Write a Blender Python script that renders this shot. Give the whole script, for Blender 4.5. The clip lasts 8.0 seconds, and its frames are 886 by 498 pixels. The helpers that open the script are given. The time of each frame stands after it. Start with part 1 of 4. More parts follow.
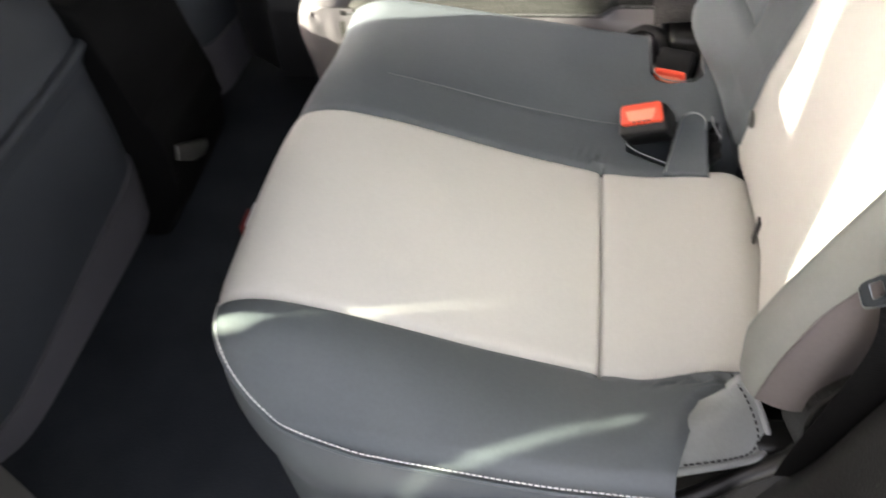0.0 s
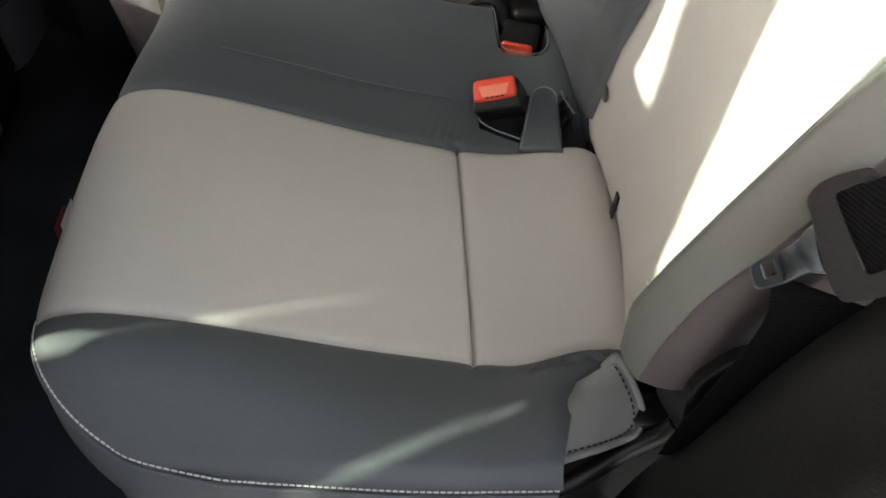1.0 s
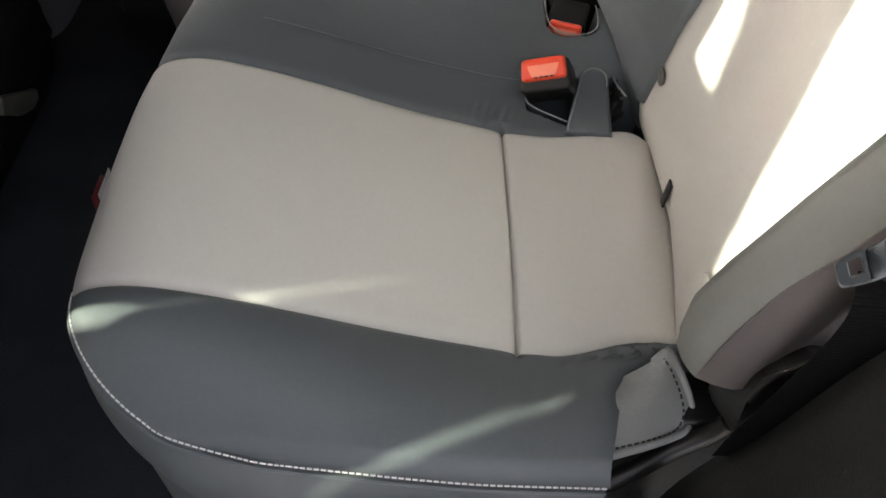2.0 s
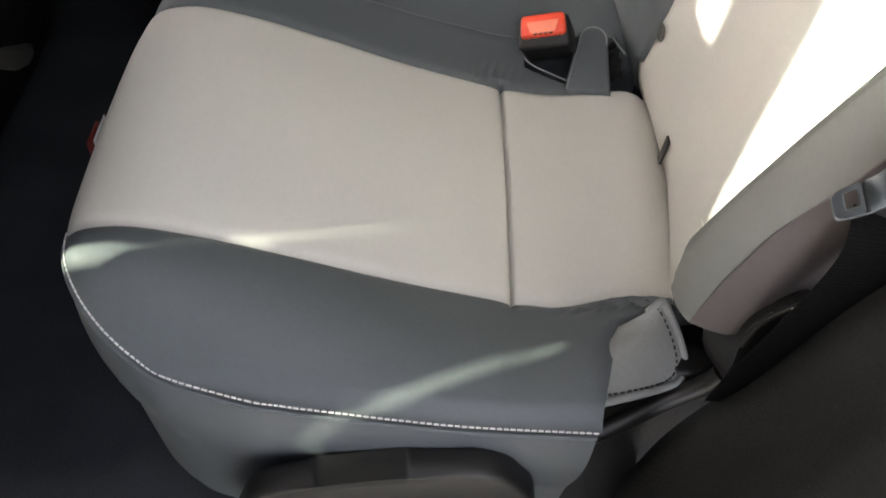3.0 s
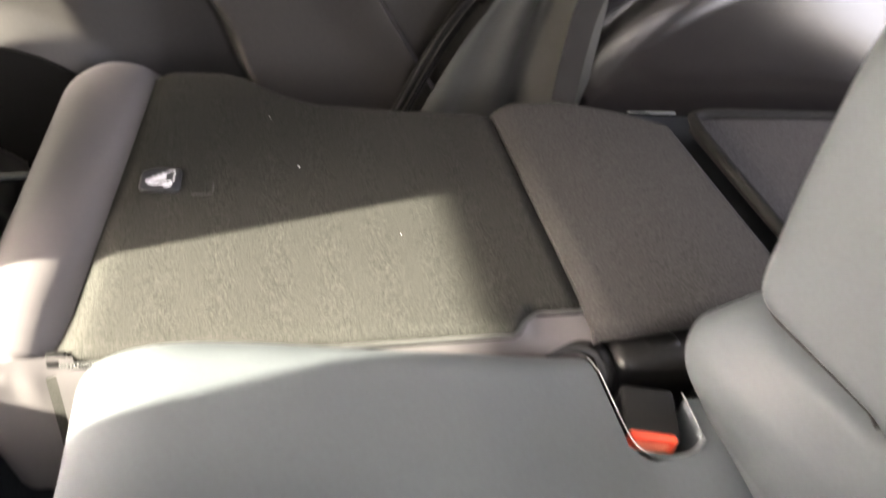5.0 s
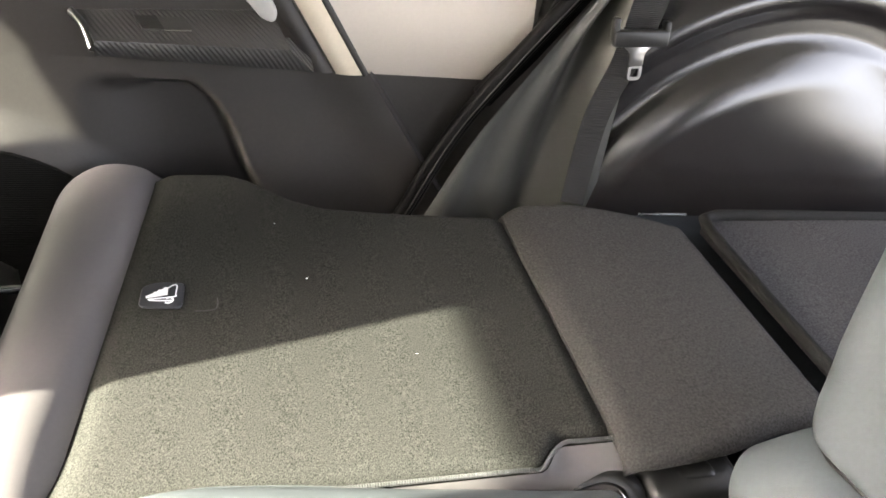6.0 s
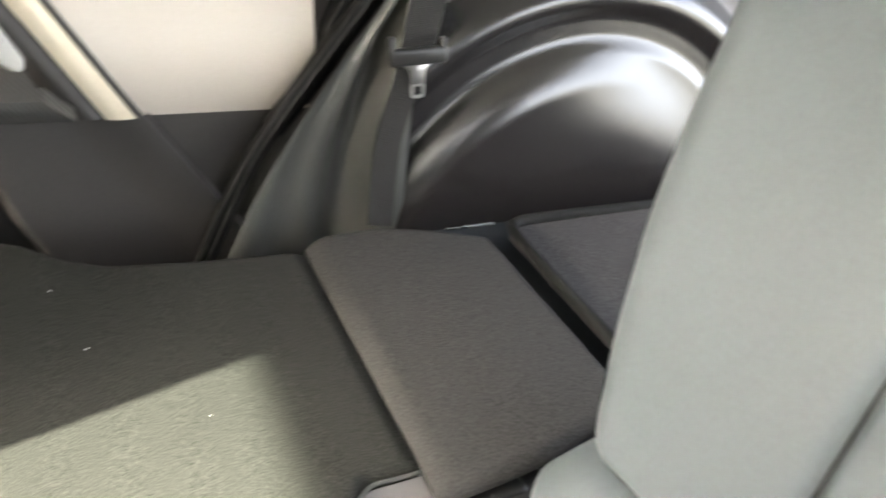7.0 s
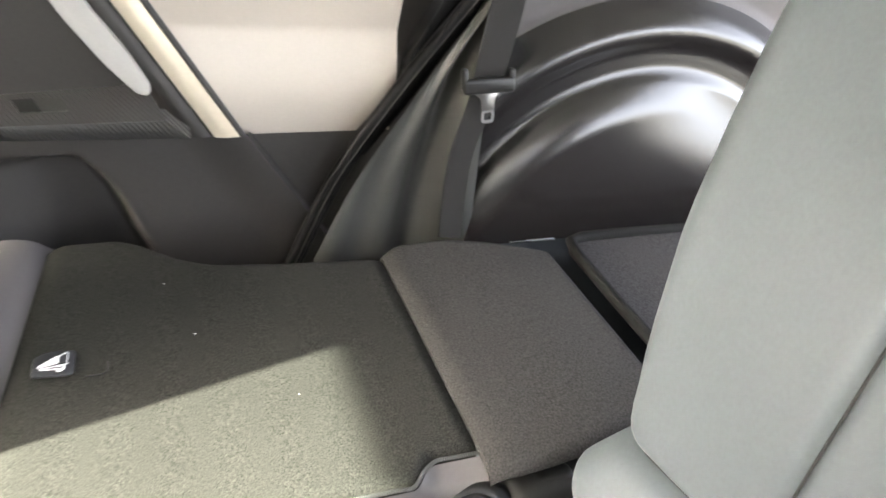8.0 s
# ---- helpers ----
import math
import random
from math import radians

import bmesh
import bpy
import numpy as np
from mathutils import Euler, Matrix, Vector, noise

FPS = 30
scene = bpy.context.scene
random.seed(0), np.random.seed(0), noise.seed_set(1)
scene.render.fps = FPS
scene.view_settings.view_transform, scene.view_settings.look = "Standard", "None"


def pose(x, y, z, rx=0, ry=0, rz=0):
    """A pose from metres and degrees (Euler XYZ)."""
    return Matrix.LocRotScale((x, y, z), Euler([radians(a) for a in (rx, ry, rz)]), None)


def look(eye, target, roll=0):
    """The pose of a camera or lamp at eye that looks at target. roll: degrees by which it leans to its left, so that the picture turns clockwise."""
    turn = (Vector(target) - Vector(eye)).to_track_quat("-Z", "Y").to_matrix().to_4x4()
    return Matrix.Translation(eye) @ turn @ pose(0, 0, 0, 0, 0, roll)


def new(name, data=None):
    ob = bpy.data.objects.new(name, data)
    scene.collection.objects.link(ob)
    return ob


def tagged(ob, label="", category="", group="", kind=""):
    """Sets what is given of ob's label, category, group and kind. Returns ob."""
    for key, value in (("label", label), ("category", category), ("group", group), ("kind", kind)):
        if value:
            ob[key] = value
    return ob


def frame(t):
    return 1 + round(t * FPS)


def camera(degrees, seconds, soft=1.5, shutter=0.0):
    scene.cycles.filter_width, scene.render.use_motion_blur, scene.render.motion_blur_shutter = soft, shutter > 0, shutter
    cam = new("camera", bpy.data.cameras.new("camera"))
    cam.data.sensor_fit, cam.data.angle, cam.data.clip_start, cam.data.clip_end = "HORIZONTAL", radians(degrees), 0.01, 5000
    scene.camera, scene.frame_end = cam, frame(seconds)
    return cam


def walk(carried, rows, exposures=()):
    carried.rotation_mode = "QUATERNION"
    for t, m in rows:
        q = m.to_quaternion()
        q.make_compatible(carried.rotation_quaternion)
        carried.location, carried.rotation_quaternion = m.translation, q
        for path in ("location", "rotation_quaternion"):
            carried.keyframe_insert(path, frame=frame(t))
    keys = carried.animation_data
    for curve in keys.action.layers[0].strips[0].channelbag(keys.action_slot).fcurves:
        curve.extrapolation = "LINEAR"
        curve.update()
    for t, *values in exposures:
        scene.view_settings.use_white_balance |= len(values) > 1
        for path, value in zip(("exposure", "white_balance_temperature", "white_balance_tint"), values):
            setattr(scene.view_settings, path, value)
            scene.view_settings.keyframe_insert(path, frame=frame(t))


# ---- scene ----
cam = camera(59.6, 8.0, soft=1.6, shutter=0.5)
PATH = [
    (0, (0.064, 0.075, 0.995), (-0.211, 1.387, -0.489), -4.9),
    (0.2, (0.046, 0.085, 0.983), (-0.087, 1.389, -0.528), -1.6),
    (0.5, (0.044, 0.102, 0.974), (0.101, 1.398, -0.548), 3.1),
    (1, (0.028, 0.122, 0.963), (0.195, 1.404, -0.563), 6.5),
    (1.2, (0.021, 0.137, 0.96), (0.167, 1.404, -0.581), 6.3),
    (1.5, (0.008, 0.145, 0.954), (0.135, 1.415, -0.585), 6.1),
    (1.7, (0.006, 0.142, 0.947), (0.127, 1.4, -0.604), 6.4),
    (2.8, (0.007, 0.123, 0.928), (0.134, 1.364, -0.636), 8.1),
    (3, (0.008, 0.114, 0.921), (0.137, 1.332, -0.66), 8.3),
    (3.2, (0.005, 0.116, 0.933), (0.119, 1.316, -0.662), 7.6),
    (3.5, (0.012, 0.147, 0.954), (0.104, 1.424, -0.582), 6.2),
    (3.8, (-0.009, 0.224, 0.948), (0.127, 1.501, -0.585), 6.2),
    (4, (-0.023, 0.308, 0.922), (0.163, 1.626, -0.57), 7.0),
    (4.2, (-0.059, 0.396, 0.904), (0.238, 1.759, -0.529), 7.9),
    (4.5, (-0.081, 0.53, 0.864), (0.292, 1.936, -0.509), 8.2),
    (4.7, (-0.1, 0.574, 0.865), (0.331, 2.002, -0.467), 9.4),
    (5, (-0.116, 0.637, 0.863), (0.355, 2.131, -0.38), 9.6),
    (5.2, (-0.127, 0.664, 0.871), (0.332, 2.2, -0.324), 9.4),
    (6.3, (-0.143, 0.704, 0.883), (0.398, 2.289, -0.21), 10.1),
    (6.5, (-0.128, 0.705, 0.897), (0.426, 2.283, -0.2), 9.6),
    (6.8, (-0.092, 0.715, 0.904), (0.639, 2.24, -0.166), 8.7),
    (7, (-0.055, 0.714, 0.899), (0.778, 2.203, -0.145), 8.5),
    (7.2, (-0.049, 0.714, 0.902), (0.867, 2.161, -0.131), 8.6),
    (7.5, (-0.072, 0.698, 0.919), (0.8, 2.164, -0.126), 8.2),
    (7.7, (-0.101, 0.679, 0.919), (0.705, 2.193, -0.11), 7.9),
    (8, (-0.09, 0.631, 0.941), (0.584, 2.212, -0.082), 7.2),
]
EXPOSURES = [(0, 4.27, 7180, 14), (0.5, 3.77, 7180, 13), (1, 3.17, 7180, 12), (1.5, 3.32, 7180, 13), (3, 3.75, 7180, 14), (3.5, 3.9, 7180, 15), (4, 3.45, 7180, 16),
             (4.3, 3.8, 7180, 15), (4.5, 4.08, 7300, 18), (5, 4.93, 7600, 17), (6.3, 4.9, 7250, 10), (7, 5.15, 7250, 7), (7.5, 5.25, 7150, 8), (8, 5.2, 7150, 9)]
walk(cam, [(t, look(eye, target, roll)) for t, eye, target, roll in PATH], EXPOSURES)

# ---- light ----
SUN_AZ, SUN_EL = radians(13), radians(25)   # light travels to the rear and a little to the right
sun_way = Vector((math.cos(SUN_EL) * math.cos(SUN_AZ), math.cos(SUN_EL) * math.sin(SUN_AZ), -math.sin(SUN_EL)))
world = bpy.data.worlds.new("sky")
scene.world = world
world.use_nodes = True
wn, wl = world.node_tree.nodes, world.node_tree.links
sky = wn.new("ShaderNodeTexSky")
sky.sky_type, sky.sun_disc = "NISHITA", False
sky.air_density, sky.dust_density, sky.ozone_density = 0.32, 3.0, 0.5
sky.sun_elevation = SUN_EL
sky.sun_rotation = math.atan2(-sun_way.x, -sun_way.y)
haze = wn.new("ShaderNodeHueSaturation")
haze.inputs["Saturation"].default_value = 0.45
wl.new(sky.outputs[0], haze.inputs["Color"])
wl.new(haze.outputs[0], wn["Background"].inputs[0])
wn["Background"].inputs[1].default_value = 0.15
sun_data = bpy.data.lights.new("sun", "SUN")
sun_data.energy, sun_data.angle, sun_data.color = 2.25, radians(0.8), (0.94, 1.0, 0.88)
sun = new("sun", sun_data)
sun.rotation_mode = "QUATERNION"
sun.rotation_quaternion = sun_way.to_track_quat("-Z", "Y")


# ---- materials ----
def material(name, color, rough=0.5, metal=0.0, vary=0.12, scale=40.0, stretch=None, bump=0.0, bump_scale=600.0, second=None, spec=0.5, coat=0.0, mix_scale=None, dirt=0.0, spread=0.3, blotch=1.0, uneven=0.06):
    m = bpy.data.materials.new(name)
    m.use_nodes = True
    n, l = m.node_tree.nodes, m.node_tree.links
    b = n["Principled BSDF"]
    b.inputs["Roughness"].default_value, b.inputs["Metallic"].default_value = rough, metal
    b.inputs["Specular IOR Level"].default_value = spec
    b.inputs["Coat Weight"].default_value = coat
    co = n.new("ShaderNodeTexCoord")
    large = n.new("ShaderNodeTexNoise")
    large.inputs["Scale"].default_value, large.inputs["Detail"].default_value = scale * 0.12, 3
    fine = n.new("ShaderNodeTexNoise")
    fine.inputs["Scale"].default_value, fine.inputs["Detail"].default_value = mix_scale or scale * 6, 3
    l.new(co.outputs["Object"], large.inputs["Vector"])
    if stretch:
        pull = n.new("ShaderNodeMapping")
        pull.inputs["Rotation"].default_value[2], pull.inputs["Scale"].default_value = radians(35), stretch
        l.new(co.outputs["Object"], pull.inputs["Vector"])
        l.new(pull.outputs[0], fine.inputs["Vector"])
    else:
        l.new(co.outputs["Object"], fine.inputs["Vector"])
    add = n.new("ShaderNodeMath")
    add.operation = "ADD"
    soft_mix = n.new("ShaderNodeMapRange")
    soft_mix.inputs["To Min"].default_value, soft_mix.inputs["To Max"].default_value = .5 - .5 * blotch, .5 + .5 * blotch
    l.new(large.outputs[0], soft_mix.inputs["Value"])
    l.new(soft_mix.outputs[0], add.inputs[0])
    l.new(fine.outputs[0], add.inputs[1])
    ramp = n.new("ShaderNodeMapRange")
    ramp.inputs["From Min"].default_value, ramp.inputs["From Max"].default_value = 1 - spread, 1 + spread
    l.new(add.outputs[0], ramp.inputs["Value"])
    mix = n.new("ShaderNodeMix")
    mix.data_type = "RGBA"
    low = second or tuple(c * (1 - vary) for c in color)
    mix.inputs[6].default_value, mix.inputs[7].default_value = (*low, 1), (*[min(1, c * (1 + vary)) for c in color], 1)
    l.new(ramp.outputs[0], mix.inputs[0])
    last = mix.outputs[2]
    if dirt:
        speck = n.new("ShaderNodeTexNoise")
        speck.inputs["Scale"].default_value, speck.inputs["Detail"].default_value = 160, 1
        l.new(co.outputs["Object"], speck.inputs["Vector"])
        cut = n.new("ShaderNodeMapRange")
        cut.inputs["From Min"].default_value, cut.inputs["From Max"].default_value = 0.76, 0.8
        cut.inputs["To Max"].default_value = dirt
        l.new(speck.outputs[0], cut.inputs["Value"])
        mix2 = n.new("ShaderNodeMix")
        mix2.data_type = "RGBA"
        mix2.inputs[7].default_value = (0.5, 0.47, 0.42, 1)
        l.new(cut.outputs[0], mix2.inputs[0])
        l.new(last, mix2.inputs[6])
        last = mix2.outputs[2]
    l.new(last, b.inputs["Base Color"])
    rr = n.new("ShaderNodeMapRange")
    rr.inputs["To Min"].default_value, rr.inputs["To Max"].default_value = max(0.02, rough - uneven), min(1, rough + uneven)
    l.new(large.outputs[0], rr.inputs["Value"])
    l.new(rr.outputs[0], b.inputs["Roughness"])
    if bump:
        grain = n.new("ShaderNodeTexNoise")
        grain.inputs["Scale"].default_value, grain.inputs["Detail"].default_value = bump_scale, 2
        l.new(co.outputs["Object"], grain.inputs["Vector"])
        bp = n.new("ShaderNodeBump")
        bp.inputs["Strength"].default_value, bp.inputs["Distance"].default_value = bump, 0.001
        l.new(grain.outputs[0], bp.inputs["Height"])
        l.new(bp.outputs[0], b.inputs["Normal"])
    return m


def lined(m, direction, scale, dark):
    """Adds fine raised lines to a material, across a direction in the object's space."""
    n, l = m.node_tree.nodes, m.node_tree.links
    b = n["Principled BSDF"]
    co = n.new("ShaderNodeTexCoord")
    dot = n.new("ShaderNodeVectorMath")
    dot.operation = "DOT_PRODUCT"
    dot.inputs[1].default_value = direction
    l.new(co.outputs["Object"], dot.inputs[0])
    mul = n.new("ShaderNodeMath")
    mul.operation = "MULTIPLY"
    mul.inputs[1].default_value = scale * 2 * math.pi
    l.new(dot.outputs["Value"], mul.inputs[0])
    sine = n.new("ShaderNodeMath")
    sine.operation = "SINE"
    l.new(mul.outputs[0], sine.inputs[0])
    bp = n.new("ShaderNodeBump")
    bp.inputs["Strength"].default_value, bp.inputs["Distance"].default_value = dark, 0.002
    l.new(sine.outputs[0], bp.inputs["Height"])
    l.new(bp.outputs[0], b.inputs["Normal"])
    return m


M_LIGHT = material("light_vinyl", (0.605, 0.59, 0.55), 0.5, vary=0.03, bump=0.12, bump_scale=900)
M_DARK = material("dark_vinyl", (0.102, 0.116, 0.124), 0.5, vary=0.06, spec=.35, bump=0.15, bump_scale=900)
M_GREY = material("grey_vinyl", (0.128, 0.118, 0.120), 0.5, vary=0.04, bump=0.12, bump_scale=900)
M_TAUPE = material("taupe_cloth", (0.122, 0.107, 0.104), 0.8, vary=0.06, bump=0.3, bump_scale=1500)
M_FLAP = material("grey_leather", (0.27, 0.28, 0.27), 0.38, vary=0.06, bump=0.3, bump_scale=500)
M_BLACK = material("black_plastic", (0.013, 0.013, 0.013), 0.36, spec=.35, vary=0.15, bump=0.15, bump_scale=1200)
M_BLACKR = material("grained_black_plastic", (0.021, 0.0212, 0.021), 0.58, vary=0.2, bump=0.5, bump_scale=420, dirt=0.04, spec=.16)
M_CARPET = material("grey_carpet", (0.033, 0.0325, 0.0295), 0.95, vary=0.6, second=(0.0065, 0.0063, 0.0058), scale=14, mix_scale=950, stretch=(1, .7, 1), spread=.19, blotch=.3, bump=0.25, bump_scale=900, spec=0.1)
M_CARGO = material("dark_carpet", (0.052, 0.050, 0.049), 0.95, second=(0.026, 0.0245, 0.024), scale=14, mix_scale=420, spread=.18, blotch=.4, bump=1.0, bump_scale=350, spec=0.1)
M_FLOOR = material("black_carpet", (0.030, 0.034, 0.040), 0.95, vary=0.4, scale=50, mix_scale=500, bump=1.0, bump_scale=500, spec=0.1)
M_REDPLATE = material("pale_red_plastic", (0.95, 0.27, 0.17), 0.4, vary=0.03)
M_ZIP = material("grey_zipper", (0.09, 0.09, 0.09), 0.5, vary=0.05)
M_RED = material("red_plastic", (0.88, 0.085, 0.04), 0.35, vary=0.03)
M_CHROME = material("chrome", (0.20, 0.212, 0.208), 0.28, metal=1.0, vary=0.05)
M_STEEL = material("dull_steel", (0.085, 0.094, 0.094), 0.26, metal=1.0, vary=0.1)
M_STITCH = material("white_thread", (0.75, 0.75, 0.74), 0.8, vary=0.05)
M_BSTITCH = material("black_thread", (0.03, 0.03, 0.03), 0.8, vary=0.05)
M_PIPE = material("grey_piping", (0.22, 0.235, 0.24), 0.5, vary=0.05)
M_WEB = lined(material("black_webbing", (0.006, 0.006, 0.006), 0.85, vary=0.3, spec=.08), (0.15, 0.0, 1.0), 380, 0.3)
M_GREYWEB = lined(material("grey_webbing", (0.013, 0.0120, 0.0113), 0.85, vary=0.1), (-0.12, 0.0, 1.0), 420, 0.5)
M_DOOR = material("charcoal_door_plastic", (0.033, 0.030, 0.028), 0.55, vary=0.1, bump=0.25, bump_scale=900)
M_CARBON = lined(material("carbon_pattern_trim", (0.045, 0.0435, 0.042), 0.36, vary=0.1), (0.74, 0.3, 0.6), 215, 0.28)
M_SILVER = material("satin_silver_trim", (0.66, 0.58, 0.46), 0.38, metal=0.35, vary=0.04)
M_ARCH = material("arch_plastic", (0.012, 0.0105, 0.0106), 0.25, spec=1.0, vary=0.04, uneven=0.0, bump=0.12, bump_scale=1200)
M_PILLAR = material("pillar_plastic", (0.052, 0.052, 0.047), 0.38, vary=0.06, bump=0.12, bump_scale=900)
M_BUTTON = material("grey_button_plastic", (0.115, 0.115, 0.10), 0.4, vary=0.06)
M_LATCH = material("worn_black_plastic", (0.011, 0.0098, 0.0085), 0.44, spec=.25, vary=0.4, scale=60, bump=0.25, bump_scale=900)
M_REST = material("black_vinyl", (0.012, 0.012, 0.0125), 0.42, vary=0.1, bump=0.2, bump_scale=900)
M_SEALGLINT = material("seal_highlight", (0.03, 0.029, 0.028), 0.4, spec=.4, vary=0.1)
M_HINGE = material("hinge_plastic", (.015, .015, .0152), .42, spec=.4, vary=.1, bump=.15, bump_scale=1400)
M_MAT = material("charcoal_carpet", (0.062, 0.060, 0.063), 0.95, second=(0.022, 0.0215, 0.023), scale=14, mix_scale=500, spread=.18, blotch=.5, bump=1.0, bump_scale=450, spec=0.1)
M_BIND = material("black_binding", (0.007, 0.0068, 0.007), 0.8, vary=0.3, scale=60, bump=0.8, bump_scale=700, spec=0.2)
M_FRONT = material("front_seat_vinyl", (0.026, 0.030, 0.036), 0.55, vary=0.1, bump=0.2, bump_scale=900)
M_RUBBER = material("rubber", (0.002, 0.002, 0.002), 0.45, spec=.12, vary=0.1)
M_HEAD = material("headliner", (0.68, 0.68, 0.66), 0.95, vary=0.04, bump=0.4, bump_scale=1500)
M_ASPHALT = material("asphalt", (0.17, 0.167, 0.16), 0.9, vary=0.25, scale=10, mix_scale=250, bump=0.8, bump_scale=300)
M_LABEL = material("black_label", (0.03, 0.032, 0.038), 0.35, vary=0.1)
M_WHITE = material("white_print", (0.85, 0.86, 0.9), 0.5, vary=0.02)
M_REDTAG = material("red_tag", (0.17, 0.012, 0.014), 0.6, vary=0.1)


# ---- building helpers ----
def smooth(a, b, t):
    t = max(0.0, min(1.0, (t - a) / (b - a)))
    return t * t * (3 - 2 * t)


def curve_at(points, t):
    """Catmull-Rom through points, t from 0 to 1 by even share of length."""
    pts = [Vector(p) for p in points]
    lens = [0.0]
    for a, b in zip(pts, pts[1:]):
        lens.append(lens[-1] + (b - a).length)
    d = max(0.0, min(1.0, t)) * lens[-1]
    k = 0
    while k < len(pts) - 2 and lens[k + 1] < d:
        k += 1
    u = (d - lens[k]) / max(1e-9, lens[k + 1] - lens[k])
    p0, p1, p2, p3 = pts[max(0, k - 1)], pts[k], pts[k + 1], pts[min(len(pts) - 1, k + 2)]
    return 0.5 * (2 * p1 + (p2 - p0) * u + (2 * p0 - 5 * p1 + 4 * p2 - p3) * u * u + (3 * p1 - p0 - 3 * p2 + p3) * u ** 3)


def lerp_table(table, x):
    if x <= table[0][0]:
        return table[0][1]
    for (x0, y0), (x1, y1) in zip(table, table[1:]):
        if x <= x1:
            t = (x - x0) / (x1 - x0)
            return y0 + (y1 - y0) * t
    return table[-1][1]


def part(name, bm, mat, parent=None, label="", soft=True):
    me = bpy.data.meshes.new(name)
    bmesh.ops.recalc_face_normals(bm, faces=bm.faces)
    if soft:
        for f in bm.faces:
            f.smooth = True
        for e in bm.edges:
            e.smooth = len(e.link_faces) != 2 or e.calc_face_angle() < radians(48)
    bm.to_mesh(me)
    bm.free()
    me.materials.append(mat)
    ob = new(name, me)
    if parent is not None:
        ob.parent = parent
        ob.matrix_parent_inverse = parent.matrix_world.inverted()
    if label:
        ob["label"] = label
    return ob


def thing(name, label, category, group="", kind="", at=(0, 0, 0)):
    ob = new(name)
    ob.location = at
    ob.matrix_world = Matrix.Translation(at)
    return tagged(ob, label, category, group, kind)


def sheet(f, nu, nv):
    """A bmesh of a surface f(u, v), u and v from 0 to 1."""
    bm = bmesh.new()
    rows = [[bm.verts.new(f(i / nu, j / nv)) for j in range(nv + 1)] for i in range(nu + 1)]
    for i in range(nu):
        for j in range(nv):
            bm.faces.new((rows[i][j], rows[i + 1][j], rows[i + 1][j + 1], rows[i][j + 1]))
    return bm


def thick_sheet(f, nu, nv, off):
    """A closed slab: the surface f and the same moved by the vector off."""
    bm = bmesh.new()
    off = Vector(off)
    tops = [[bm.verts.new(f(i / nu, j / nv)) for j in range(nv + 1)] for i in range(nu + 1)]
    lows = [[bm.verts.new(v.co + off) for v in row] for row in tops]
    for i in range(nu):
        for j in range(nv):
            bm.faces.new((tops[i][j], tops[i + 1][j], tops[i + 1][j + 1], tops[i][j + 1]))
            bm.faces.new((lows[i][j], lows[i][j + 1], lows[i + 1][j + 1], lows[i + 1][j]))
    for i in range(nu):
        for j in (0, nv):
            bm.faces.new((tops[i][j], tops[i + 1][j], lows[i + 1][j], lows[i][j]))
    for j in range(nv):
        for i in (0, nu):
            bm.faces.new((tops[i][j], tops[i][j + 1], lows[i][j + 1], lows[i][j]))
    return bm


def box(lo, hi, bevel=0.0, seg=3, turn=None):
    bm = bmesh.new()
    bmesh.ops.create_cube(bm, size=1)
    lo, hi = Vector(lo), Vector(hi)
    for v in bm.verts:
        v.co = Vector([(lo[k] + hi[k]) / 2 + v.co[k] * (hi[k] - lo[k]) for k in range(3)])
    if bevel:
        bmesh.ops.bevel(bm, geom=bm.edges[:], offset=bevel, segments=seg, profile=0.5, affect="EDGES")
    if turn is not None:
        bmesh.ops.transform(bm, matrix=turn, verts=bm.verts)
    return bm


def prism(outline, m, depth, bevel=0.0, seg=2):
    """An outline of (a, b) pairs in the plane of the pose m, made depth thick along its z, edges rounded."""
    bm = bmesh.new()
    base = [bm.verts.new((a, b, 0)) for a, b in outline]
    face = bm.faces.new(base)
    out = bmesh.ops.extrude_face_region(bm, geom=[face])
    top = [g for g in out["geom"] if isinstance(g, bmesh.types.BMVert)]
    for v in top:
        v.co.z += depth
    if bevel:
        tops = set(top)
        edges = [e for e in bm.edges if (e.verts[0] in tops) == (e.verts[1] in tops)]
        bmesh.ops.bevel(bm, geom=edges, offset=bevel, segments=seg, profile=0.5, affect="EDGES")
    bmesh.ops.transform(bm, matrix=m, verts=bm.verts)
    return bm


def rounded(pts, r, n=5):
    """Rounds the corners of an outline."""
    out = []
    for k, p in enumerate(pts):
        a, p, b = Vector(pts[k - 1]), Vector(p), Vector(pts[(k + 1) % len(pts)])
        rr = min(r, (a - p).length * 0.45, (b - p).length * 0.45)
        s, e = p + (a - p).normalized() * rr, p + (b - p).normalized() * rr
        for i in range(n + 1):
            t = i / n
            out.append(tuple((1 - t) ** 2 * s + 2 * t * (1 - t) * p + t * t * e))
    return out


